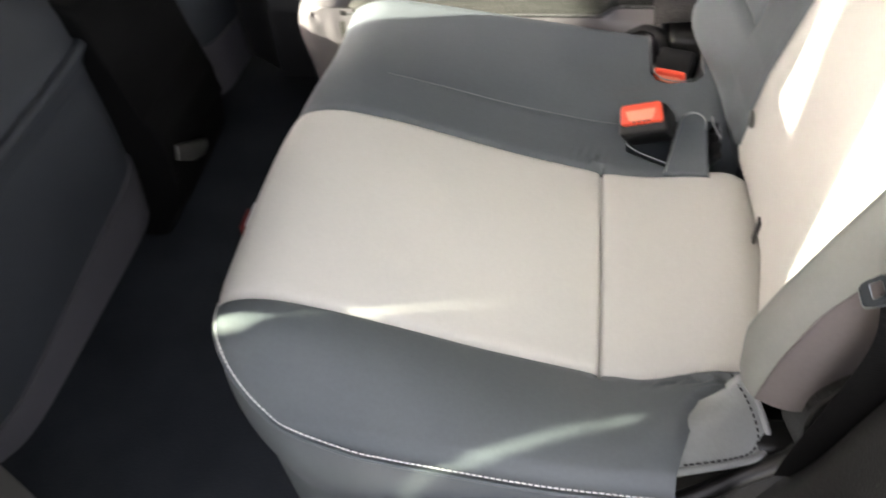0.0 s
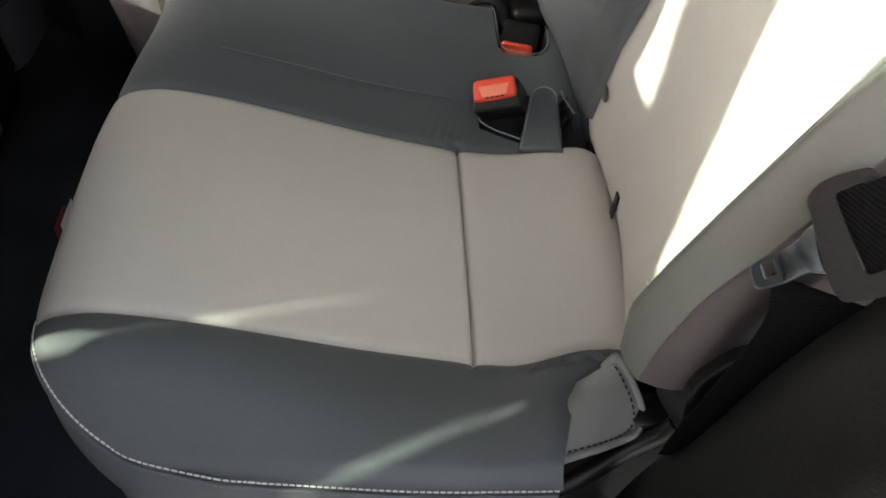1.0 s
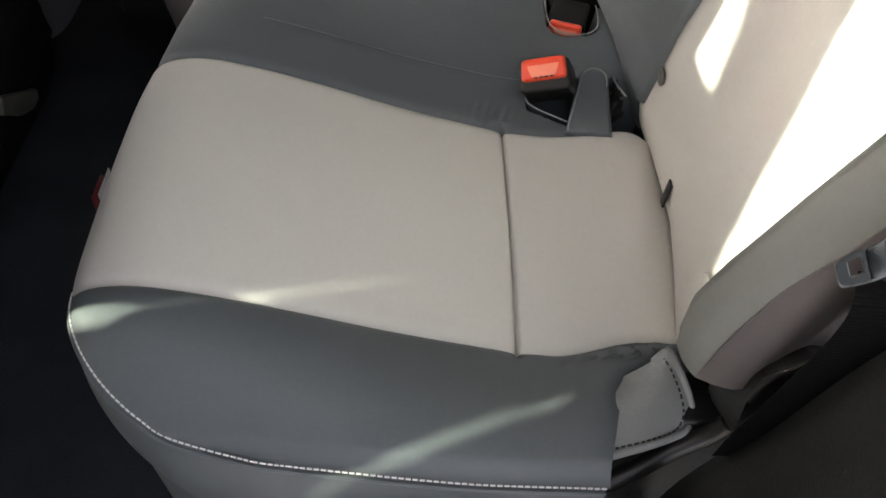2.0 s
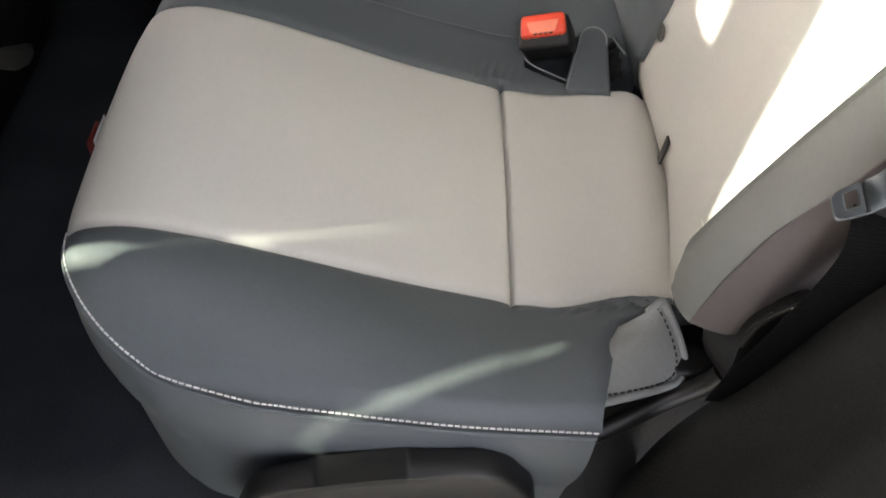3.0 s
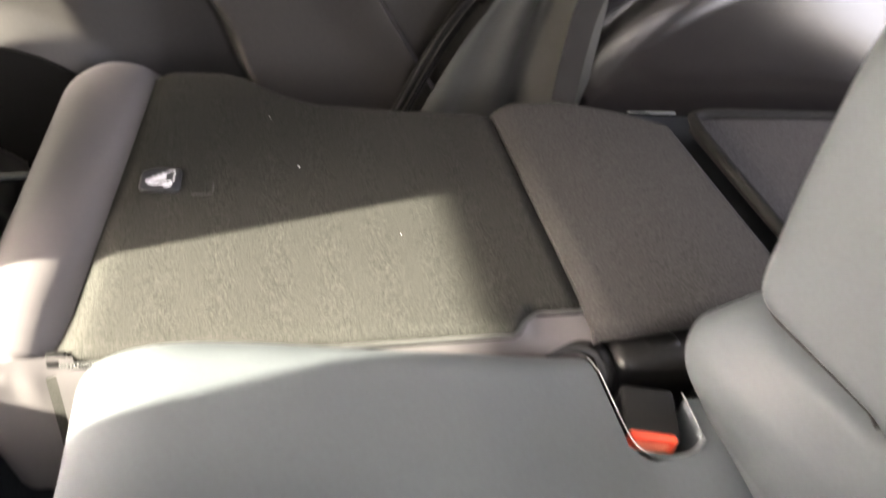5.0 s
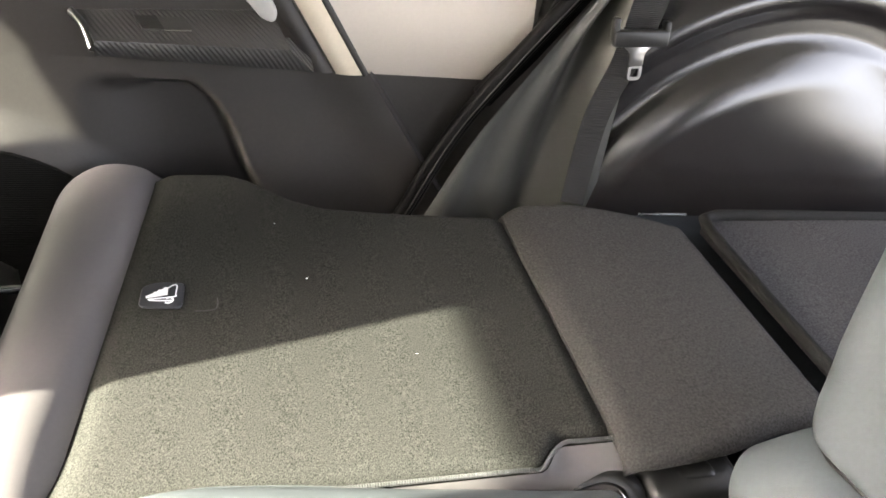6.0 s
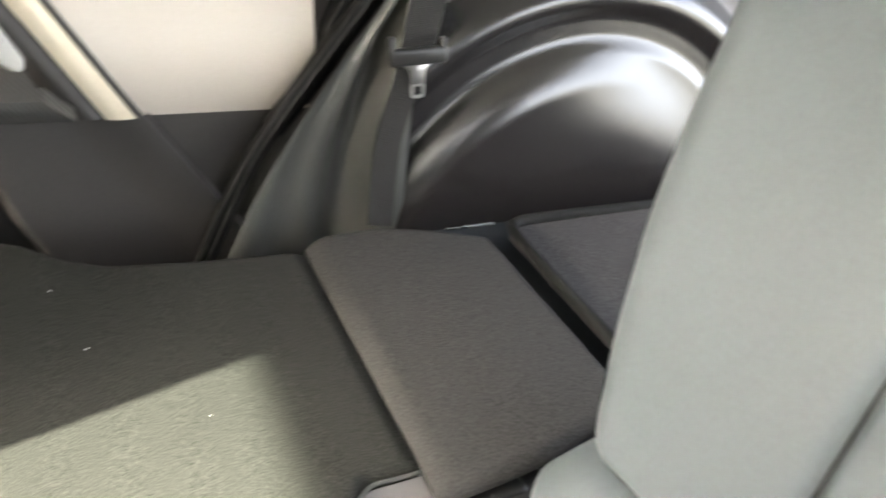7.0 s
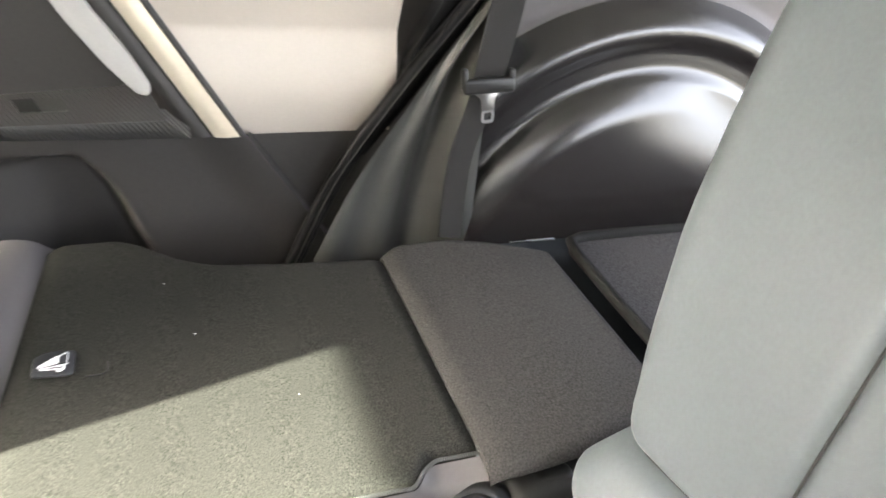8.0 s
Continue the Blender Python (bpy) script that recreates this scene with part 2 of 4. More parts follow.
def tube(points, r, n=8, steps=40, flat=1.0, even=True):
    """A tube along a smooth curve through points."""
    bm = bmesh.new()
    rings = []
    path = [curve_at(points, i / steps) for i in range(steps + 1)]
    for i, p in enumerate(path):
        way = (path[min(i + 1, steps)] - path[max(i - 1, 0)]).normalized()
        side = way.cross(Vector((0.13, 0.22, 0.97))).normalized()
        up = side.cross(way)
        rings.append([bm.verts.new(p + side * r * math.cos(2 * math.pi * k / n) + up * r * flat * math.sin(2 * math.pi * k / n)) for k in range(n)])
    for a, b in zip(rings, rings[1:]):
        for k in range(n):
            bm.faces.new((a[k], b[k], b[(k + 1) % n], a[(k + 1) % n]))
    bm.faces.new(rings[0])
    bm.faces.new(rings[-1][::-1])
    return bm


def stitches(points, length, gap, r):
    """Short thread stitches along a curve."""
    bm = bmesh.new()
    total = sum((Vector(b) - Vector(a)).length for a, b in zip(points, points[1:]))
    count = int(total / (length + gap))
    for i in range(count):
        a = curve_at(points, (i + 0.1) / count)
        b = curve_at(points, (i + 0.1 + length / (length + gap)) / count)
        way = b - a
        m = Matrix.Translation((a + b) / 2) @ way.to_track_quat("Z", "Y").to_matrix().to_4x4()
        bmesh.ops.create_cone(bm, cap_ends=True, segments=6, radius1=r, radius2=r, depth=way.length, matrix=m)
    return bm


def join(*bms):
    out = bmesh.new()
    for b in bms:
        me = bpy.data.meshes.new("tmp")
        b.to_mesh(me)
        out.from_mesh(me)
        b.free()
        bpy.data.meshes.remove(me)
    return out


# ---- the car's shell ----
def wall(name, bm, mat, label, category="wall"):
    return tagged(part(name, bm, mat, None, label, soft=False), label, category, kind="structure")


def side_cut(y):
    """The plane across the car at y, with its depth running along the sunlight."""
    m = Matrix(((1, 0, -sun_way.x / sun_way.y, 0), (0, 0, -1, y), (0, 1, -sun_way.z / sun_way.y, 0), (0, 0, 0, 1)))
    return m @ Matrix.Translation((0, 0, -.01))


# slit added between front door and middle pillar, back-projected from the bolster's sun streak
GAP_FRONT = [(-.531, .52), (-.5381, .535), (-.5361, .59), (-.5282, .615), (-.5592, .663), (-.5992, .704), (-.6502, .742), (-.665, .759)]
GAP_REAR = [(-.531, .52), (-.5239, .535), (-.5199, .59), (-.4938, .612), (-.5328, .663), (-.5768, .704), (-.6258, .742), (-.665, .759)]
wall("ground", box((-60, -60, -0.62), (60, 60, -0.55)), M_ASPHALT, "grey asphalt ground outside the car", "ground")
wall("floor", box((-2.2, 0.16, -0.05), (0.45, 1.79, 0.0)), M_FLOOR, "black carpeted car floor in the rear footwell", "floor")
wall("ceiling", box((-1.20, 0.275, 1.34), (1.4, 1.75, 1.40)), M_HEAD, "light grey fabric headliner of the car", "ceiling")
# unseen headers, height set to end the carpet's sun patch and shade the arch
wall("header", box((-1.32, 0.47, 1.048), (-1.25, 1.27, 1.60)), M_HEAD, "unseen grey header, sized to cut off the carpet's sun patch", "trim")
wall("header_right", box((-1.32, 1.27, 1.05), (-1.25, 1.75, 1.60)), M_HEAD, "unseen grey header above the passenger, sized to block sun", "trim")
wall("wall_front", box((-2.25, 0.16, -0.05), (-1.75, 1.79, 0.70)), M_BLACKR, "black dashboard and firewall at the car's front")
wall("wall_right_low", box((-2.2, 1.83, -0.05), (1.55, 1.89, 0.84)), M_DOOR, "charcoal car side below the windows")
def tinted(name, clear):
    """Thin dark window glass that lets a share of the light straight through."""
    glass = bpy.data.materials.new(name)
    glass.use_nodes = True
    gn, gl = glass.node_tree.nodes, glass.node_tree.links
    gmix, gclear = gn.new("ShaderNodeMixShader"), gn.new("ShaderNodeBsdfTransparent")
    gclear.inputs[0].default_value = (clear, clear * 1.03, clear, 1)
    gn["Principled BSDF"].inputs["Base Color"].default_value = (.01, .01, .01, 1)
    gn["Principled BSDF"].inputs["Roughness"].default_value = .03
    gmix.inputs[0].default_value = .15
    gl.new(gclear.outputs[0], gmix.inputs[1])
    gl.new(gn["Principled BSDF"].outputs[0], gmix.inputs[2])
    gl.new(gmix.outputs[0], gn["Material Output"].inputs[0])
    return glass


glass = tinted("privacy_glass", .25)
# three added panes below the header fade the sun patch's edge in steps
for k, low in enumerate((1.016, 1.025, 1.034)):
    wall("window_%d" % (5 + k), box((-1.268 + .006 * k, .47, low), (-1.266 + .006 * k, 1.27, 1.0475)), tinted("sun_fade_pane", .80 - .12 * k), "unseen stepped panes that soften the end of the sun patch", "window")
# unseen pane added to dim the sun streaks on the cushion and bolster
wall("window_4", box((-1.95, .226, .50), (-.50, .230, 1.30)), tinted("sun_dimming_glass", .82), "unseen pane at the left front door that dims the sun streaks", "window")
wall("window_1", box((-.66, 1.765, .84), (.42, 1.770, 1.36)), glass, "dark privacy glass of the right rear door", "window")
wall("window_2", box((.72, 1.765, .84), (1.5, 1.770, 1.36)), glass, "dark privacy glass beside the cargo area", "window")
wall("window_3", box((-1.75, 1.765, .84), (-.80, 1.770, 1.30)), glass, "tinted glass of the right front door", "window")
wall("pillar_right_middle", box((-0.80, 1.70, 0.84), (-0.66, 1.78, 1.36)), M_HEAD, "grey pillar trim between the right side windows", "pillar")
wall("pillar_right_rear", box((0.42, 1.68, 0.84), (0.72, 1.78, 1.36)), M_HEAD, "grey rear pillar trim beside the cargo area", "pillar")
# unseen blocker at the roof rail; its slanted edge bounds the backrest's sun patch
wall("rail_left", prism([(-1.16, 1.13), (-1.16, 1.70), (-1.86, 1.70), (-1.813, 1.636), (-1.762, 1.589), (-1.732, 1.543), (-1.679, 1.495), (-1.600, 1.401), (-1.545, 1.32), (-1.45, 1.13)], side_cut(.26), .02), M_HEAD, "unseen grey panel at the roof rail, cut to shape the sun patch", "trim")
# pillar outline follows the added slit, so its edge shapes the sun streak
wall("pillar_left_middle", prism([(-.531, -.05), (-.33, -.05), (-.36, 1.40), (-.45, 1.40), (-.47, 1.20), (-.55, 1.13), (-.55, .84), (-.695, .812), *reversed(GAP_REAR)], side_cut(.26), .02), M_BLACK, "black pillar trim between the left side doors, edge cut to shape sun", "pillar")
# unseen block that keeps leaking sun off the cushion skirt and lever cover
wall("pillar_left_outer", box((-.57, .185, -.05), (-.37, .2485, 1.36), .01), M_BLACK, "unseen black block outside the left middle pillar, stops stray sun", "pillar")
wall("pillar_left_rear", box((0.50, 0.17, 0.60), (0.85, 0.25, 1.36)), M_HEAD, "grey rear pillar trim above the wheel arch", "pillar")
# unseen door panel; top edge traced back along the sun from the lit patches
wall("wall_left_front", prism([(-2.2, -.05), (-.531, -.05), *GAP_FRONT, (-.695, .812), (-.55, .84), (-.55, 1.13), (-.63, 1.097), (-.69, 1.034), (-.80, .970), (-.855, .938), (-.95, .955), (-1.08, .86), (-1.25, .82), (-2.2, .80)], side_cut(.26), .02), M_DOOR, "charcoal front door panel, upper edge cut to shape sun patches")
wall("wall_left_rear", box((0.50, 0.15, -0.05), (1.5, 0.22, 0.60)), M_BLACKR, "black car side behind the wheel arch")

# ---- rear bench: wide seat with its cushion ----
PROF = [(-.165, .09), (-.192, .16), (-.222, .235), (-.248, .31), (-.263, .355), (-.267, .385), (-.252, .409), (-.21, .419), (-.15, .410), (-.08, .391),
        (0, .367), (.07, .350), (.12, .340), (.20, .332), (.27, .335), (.31, .31)]
Y0, Y1, Y2, Y4 = .370, .508, .803, 1.105


def top_z(x):
    return lerp_table(PROF[4:], x)


def pocket(x, y):
    """How deep the cushion is sunk for the two belt buckles and the gap at the backrest."""
    low = .846 - .43 * (x - .155)
    a = smooth(.150, .157, x) * smooth(low - .004, low + .004, y) * (1 - smooth(.896, .904, y)) * (1 - smooth(.262, .270, x))
    r = .020
    dx = max(.1845 + r - x, x - (.251 - r) if y < 1.025 else 0, 0)
    b = 1 - smooth(-.006, .001, math.hypot(dx, max(.971 + r - y, 0)) - r)
    c = smooth(.238, .244, x + .3 * (y - .80)) * smooth(.792, .80, y) * (1 - smooth(.87, .88, y))
    return max(a, b, c)


def seam_near(x):
    return Y1 + .019 * smooth(.15, .235, x)


def seam_far(x):
    return Y2 + .018 * smooth(.14, .29, x)


def cushion(u, y):
    p = curve_at([(a, 0, b) for a, b in PROF], u)
    x, z = p.x, p.z
    crest = smooth(.25, .38, z) if x < -.2 else 1.0
    # rounded corner towards the door
    back = 0.0
    if y < .54:
        d = min(.1699, .54 - y)
        back = .17 - math.sqrt(.17 ** 2 - d * d)
    if y > 1.06:
        d = min(.0449, y - 1.06)
        back = .05 - math.sqrt(.05 ** 2 - d * d)
    back *= .4 + .6 * smooth(.12, .37, z)
    back += .014 * smooth(.72, .95, y)
    x += back * max(0.0, min(1.0, (.12 - x) / .36))
    if y < .508 and x > .1:
        end = lerp_table([(.385, .181), (.40, .185), (.433, .196), (.46, .207), (.4825, .226), (.495, .255), (.508, .31)], y)
        x = .1 + (x - .1) * (end - .1) / .21
    near, far = seam_near(p.x), seam_far(p.x)
    sway = 0.0
    if y < near:
        t = (near - y) / (near - Y0)
        sway = .012 * t * (1 - smooth(-.13, .10, x))
        b = smooth(0, 1, t)
        z += (.376 - p.z) * b * crest + .014 * math.sin(math.pi * min(1, t * 1.05)) * crest
        z -= .012 * smooth(.88, 1.0, t)
    if near < y < far:
        t = (y - near) / (far - near)
        z += .007 * math.sin(math.pi * t) * crest
    z += (-.014 + .038 * smooth(-.2, .12, x)) * smooth(.86, 1.0, y) * crest
    if y > 1.06:
        d = min(.045, y - 1.06)
        z -= .05 - math.sqrt(max(0, .05 ** 2 - d * d))
    # seams pull the cover down
    for s in (near, far):
        z -= .005 * math.exp(-(abs(y - s) / .0045) ** 1.3) * crest
    if near - .01 < y < far + .01 and x > 0:
        z -= .009 * math.exp(-(abs(x - .12) / .0017) ** 1.2) + .0025 * math.exp(-((x - .12) / .012) ** 2)
    if y < near and p.x > .15:
        z += .005 * math.sin(330 * (p.x - .9 * (near - y))) * smooth(.17, .20, p.x) * math.exp(-((near - y - .012) / .011) ** 2)
    if y > far:
        line = .887 + .03 * x
        if -.17 < x < .15:
            z -= .0012 * math.exp(-((y - line) / .005) ** 2) * smooth(-.17, -.10, x)
        fold = math.exp(-((x - .110) / .024) ** 2) * math.exp(-((y - .820) / .018) ** 2)
        z += .0017 * fold * math.sin((x - .3 * (y - .8)) * 560)
        z -= .105 * pocket(x, y)
    return x, y + sway, z


seat = thing("rear_bench_seat", "two-tone grey vinyl rear bench seat with light insert", "car seat", at=(0, .7, 0))


def u_of_x(x):
    lo, hi = .3, 1.0
    for _ in range(30):
        mid = (lo + hi) / 2
        if curve_at([(a, 0, b) for a, b in PROF], mid).x < x:
            lo = mid
        else:
            hi = mid
    return lo


PROF3 = [(a, 0, b) for a, b in PROF]


def between(u, v):
    x = curve_at(PROF3, u).x
    return seam_near(x) + (seam_far(x) - seam_near(x)) * v


U_CREASE = u_of_x(.12)
U_NOSE = next(k / 400 for k in range(400) if curve_at([(a, 0, b) for a, b in PROF], k / 400).z > .396)


def ends(v):
    """Crowds steps towards both ends."""
    return .35 * v + .65 * (.5 - .5 * math.cos(math.pi * v))


part("front_insert", sheet(lambda u, v: cushion((1 - (1 - u) ** 1.7) * U_CREASE, between((1 - (1 - u) ** 1.7) * U_CREASE, ends(v))), 90, 60), M_LIGHT, seat, "light grey vinyl seat insert")
part("rear_insert", sheet(lambda u, v: cushion(U_CREASE + u ** 1.7 * (1 - U_CREASE), between(U_CREASE + u ** 1.7 * (1 - U_CREASE), ends(v))), 40, 60), M_LIGHT, seat, "light grey vinyl seat insert")
part("side_bolster", sheet(lambda u, v: cushion(U_NOSE - .012 + (1.012 - U_NOSE) * u, Y0 + (seam_near(curve_at(PROF3, U_NOSE - .012 + (1.012 - U_NOSE) * u).x) - Y0) * ends(v)), 160, 50), M_DARK, seat, "dark blue-grey vinyl bolster")
part("center_panel", sheet(lambda u, v: cushion(u, seam_far(curve_at(PROF3, u).x) + (Y4 - seam_far(curve_at(PROF3, u).x)) * v), 300, 110), M_DARK, seat, "dark blue-grey vinyl centre cushion")


part("far_skirt", sheet(lambda u, v: (lambda p: (p[0], p[1] + .002, p[2] + (.17 - p[2]) * v))(cushion(u, Y4)), 60, 6), M_DARK, seat)


def front_stitch():
    pts = []
    for i in range(12):
        y = .512 - (.512 - Y0) * i / 11
        x, yy, z = cushion(U_NOSE, y)
        pts.append((x - .0005, yy - .0005, z + .001))
    tail = [cushion(U_NOSE + (.985 - U_NOSE) * k / 30, Y0) for k in range(2, 31)]
    pts = [Vector(p) for p in pts + [(x, y - .001, z + .002) for x, y, z in tail]]
    for _ in range(3):
        pts = pts[:1] + [Vector((b.x, b.y, (a.z + 2 * b.z + c.z) / 4)) for a, b, c in zip(pts, pts[1:], pts[2:])] + pts[-1:]
    return pts


STITCH = front_stitch()
def skirt(u, v):
    p, q = curve_at(STITCH, max(0, u - .01)), curve_at(STITCH, min(1, u + .01))
    c = curve_at(STITCH, u)
    way = (q - p).normalized()
    n = Vector((way.y, -way.x, 0)).normalized()
    inset = .004 + .006 * max(0, -n.x) ** 1.5
    out = n * (.012 * math.sin(math.pi * min(1, 2 * v)) * (1 - v) - inset * v ** 1.2 - .0015)
    return c.x + out.x, c.y + out.y, c.z - .003 + (.12 - c.z) * v


part("side_skirt", sheet(skirt, 110, 24), M_DARK, seat, "grey vinyl side of the cushion")
part("stitching", stitches(STITCH, .0040, .0014, .0008), M_STITCH, seat, "white contrast stitching")
part("seam_bead", tube([(x - .001, y - .0015, z - .006) for x, y, z in STITCH], .0022, 6, 90), M_DARK, seat)

part("seam_line", tube([Vector(cushion(u_of_x(x), .887 + .03 * x)) + Vector((0, 0, .0022)) for x in [-.165 + .31 * k / 14 for k in range(15)]], .0006, 6, 40), material("seam_thread", (.15, .16, .165), .6, vary=.05), seat, "thin seam across the centre cushion")
# seatback of the wide seat
XB = [(.28, .30), (.33, .275), (.37, .264), (.44, .258), (.50, .262), (.58, .277), (.68, .300), (.80, .335), (.98, .40)]


def xb(z, y=.5):
    lean = lerp_table([(.46, -.006), (.50, -.006), (.58, .004), (.68, .015), (.80, .015), (.90, .010), (1.08, .005)], y)
    return lerp_table(XB, z) + lean


def y_edge(z):
    return lerp_table([(.3, .850), (.362, .838), (.378, .816), (.432, .795), (.474, .790), (.54, .782), (.63, .772), (1.0, .768)], z)


def y_near(z):
    return lerp_table([(.31, .518), (.40, .512), (.46, .503), (.573, .483), (.655, .473), (1.0, .455)], z)


def back_insert(u, v):
    z = .31 + .69 * u
    y = y_near(z) + .002 + (y_edge(z) - y_near(z) - .002) * v * 1.03
    x = xb(z, y) + .006 * math.sin(math.pi * v)
    x += .010 * math.exp(-((v) / .03) ** 2) * .3 + .003 * math.exp(-((1 - v) / .02) ** 2)
    return x, y, z


def back_bolster(u, v):
    """From the insert's edge over the ridge to the outer side."""
    z = .448 + .552 * u
    ridge = lerp_table([(.44, .224), (.493, .217), (.546, .231), (.601, .250), (.648, .268), (.714, .294), (.85, .345), (1, .40)], z)
    out = lerp_table([(.38, .232), (.45, .231), (.50, .236), (.56, .250), (.60, .272), (.70, .312), (.85, .36), (1, .42)], z)
    a, r, c = Vector((xb(z, y_near(z)), y_near(z))), Vector((ridge, min(.460, y_near(z) - .012))), Vector((out, .424))
    t = v / .3 if v < .3 else (v - .3) / .7
    p = a.lerp(r, t) if v < .3 else r.lerp(c, t)
    swell = .003 * math.sin(math.pi * t)
    return p.x - swell + .003 * math.exp(-((v - .3) / .05) ** 2), p.y - swell, z


def back_side(u, v):
    x0, y0, z0 = back_bolster(u, 1.0)
    return x0 + .16 * v, y0 - .010 * math.sin(math.pi * min(1, v * 2.5)) + .03 * v * v, z0 - (.006 + .024 * smooth(0, .2, u)) * v


def y_far(z):
    return lerp_table([(.3, 1.03), (.37, 1.045), (.44, 1.055), (.485, 1.035), (.51, 1.050), (.55, 1.064), (.65, 1.088), (.74, 1.101), (.83, 1.111), (1.0, 1.12)], z)


def back_center(u, v):
    z = .31 + .69 * u
    y = y_edge(z) + (y_far(z) - y_edge(z)) * v
    x = xb(z, y) - .004
    d = (y - (y_far(z) - .045)) / .045
    if d > 0:
        x += .05 * (1 - math.sqrt(max(0, 1 - d * d)))
    groove = smooth(.862, .90, y)
    zl = .497 - .08 * (y - .866)
    x += .018 * groove * math.exp(-(abs(z - zl) / .005) ** 1.3)
    if z > .49:
        x += .010 * math.exp(-(abs(y - .872 - .05 * (z - .5)) / .005) ** 1.4) * smooth(.49, .52, z)
    x -= .036 * smooth(.86, 1.0, y) * math.exp(-((z - .425) / .05) ** 2)
    x += .004 * math.exp(-(v / .02) ** 2)
    return x, y, z


part("back_insert", sheet(back_insert, 60, 30), M_LIGHT, seat, "light grey vinyl backrest insert")
part("back_bolster", sheet(back_bolster, 60, 60), material("pale_grey_vinyl", (.172, .178, .166), .5, vary=.04, bump=.12, bump_scale=900), seat, "grey vinyl backrest bolster")
part("back_side", sheet(back_side, 40, 12), M_TAUPE, seat, "taupe cloth backrest side")
part("bolster_seam", tube([Vector(back_bolster(.03 + .97 * k / 24, 1.0)) + Vector((0, -.001, 0)) for k in range(25)], .0009, 6, 60), M_TAUPE, seat, "seam between bolster and cloth side")
part("back_center", sheet(back_center, 200, 110), M_DARK, seat, "dark grey vinyl centre backrest")
part("back_center_side", sheet(lambda u, v: (lambda p: (p[0] + .12 * v, p[1] + .004 * v, p[2]))(back_center(u, 1.0)), 60, 6), M_DARK, seat)
def on_center(y, z):
    v = (y - y_edge(z)) / (y_far(z) - y_edge(z))
    return Vector(back_center((z - .31) / .69, v)) - Vector((.0045, 0, 0))


part("back_seam", tube([on_center(y, .497 - .08 * (y - .866)) for y in [.885 + .132 * k / 12 for k in range(13)]], .0016, 6, 40), M_BSTITCH, seat, "dark seam across the centre backrest")
part("back_seam", tube([on_center(.872 + .05 * (z - .5), z) + Vector((.002, 0, 0)) for z in [.515 + .45 * k / 14 for k in range(15)]], .0012, 6, 40), M_BSTITCH, seat, "dark seam up the centre backrest")
part("back_shell", box((.40, .42, .28), (.46, 1.05, 1.0), .01), M_CARGO, seat, "carpeted backrest shell")
part("back_button", prism([(.009 * math.cos(a * math.pi / 8), .011 * math.sin(a * math.pi / 8)) for a in range(16)], Matrix.Translation((xb(.442, .784) - .0005, .784, .442)) @ pose(0, 0, 0, 0, -90, 0), .002, .0008), M_BUTTON, seat, "round grey plastic button")
part("corner_button", prism([(.006 * math.cos(a * math.pi / 8), .007 * math.sin(a * math.pi / 8)) for a in range(16)], Matrix.Translation((xb(.461, .505) - .001, .505, .461)) @ pose(0, 0, 0, 0, -90, 0), .002, .0008), M_LIGHT, seat, "small pale plastic button")
part("side_tag", box((xb(.366, .69) + .0015, .683, .350), (xb(.366, .69) + .0040, .694, .383), .0008), M_BLACK, seat, "small black fabric tag")

def rim(points, up=.0022):
    return [Vector((x, y, top_z(x) + up + (-.014 + .038 * smooth(-.2, .12, x)) * smooth(.86, 1.0, y) - (.05 - math.sqrt(.05 ** 2 - max(0, min(.045, y - 1.06)) ** 2)))) for x, y in points]


part("pocket_piping", tube(rim([(.157, .896), (.155, .887), (.152, .874), (.150, .860), (.154, .850), (.1665, .841), (.182, .834), (.199, .827)]), .0010, 6, 40), M_PIPE, seat, "grey piping round the buckle pocket")
part("pocket_piping", tube(rim([(.183, 1.086), (.184, 1.06), (.184, 1.03), (.1845, 1.0), (.187, .985), (.195, .975), (.210, .970), (.228, .970), (.242, .976), (.250, .990), (.252, 1.012), (.252, 1.03)]), .0008, 6, 50), M_PIPE, seat, "grey piping round the buckle pocket")

# ---- seat belt buckles ----
def buckle(at, turn, label, drop=0.0, size=1.0):
    b = thing("seat_belt_buckle", label, "seat belt buckle", "rear seat buckles", at=at)
    m = Matrix.Translation(at) @ turn @ Matrix.Scale(size, 4)
    part("housing", prism(rounded([(-.030, -.014 - drop), (.030, -.014 - drop), (.029, .014), (-.029, .014)], .006), m @ pose(0, 0, -.055), .06, .004), M_BLACK, b)
    part("button", prism(rounded([(-.0265, -.0115), (.0265, -.0115), (.0250, .0145), (-.0250, .0145)], .006), m @ pose(0, 0, .002), .009, .004, 3), M_RED, b, "bright red release button")
    press = part("press_plate", prism(rounded([(-.014, -.008), (.014, -.008), (.019, .007), (-.019, .007)], .003), m @ pose(0, 0, .0104, -6, 0, 0), .0012, .0005), M_REDPLATE, b, "sunken red press plate")
    for k in range(4):
        part("print_bar", box((-.011 + .006 * k, -.0095, .0106), (-.007 + .006 * k, -.0078, .0114), 0, 1, m), M_BLACK, press, "tiny dark print")
    return b


buckle((.165, .855, .384), pose(0, 0, 0, 40, -16, -12) @ pose(0, 0, 0, 0, 0, 6), "black seat belt buckle with red button in its pocket", .009)
buckle((.211, .998, .345), pose(0, 0, 0, 93, 0, -15), "black seat belt buckle with red button lying in its pocket", 0, .84)

# ---- folded seatback ----
folded = thing("folded_seatback", "folded-down rear seatback with grey carpeted back", "car seat", at=(0, 1.38, .2))


def fold_far(x):
    return lerp_table([(-.40, 1.622), (-.15, 1.614), (-.125, 1.600), (-.10, 1.576), (-.075, 1.553), (-.034, 1.531), (.064, 1.515), (.19, 1.503)], x)


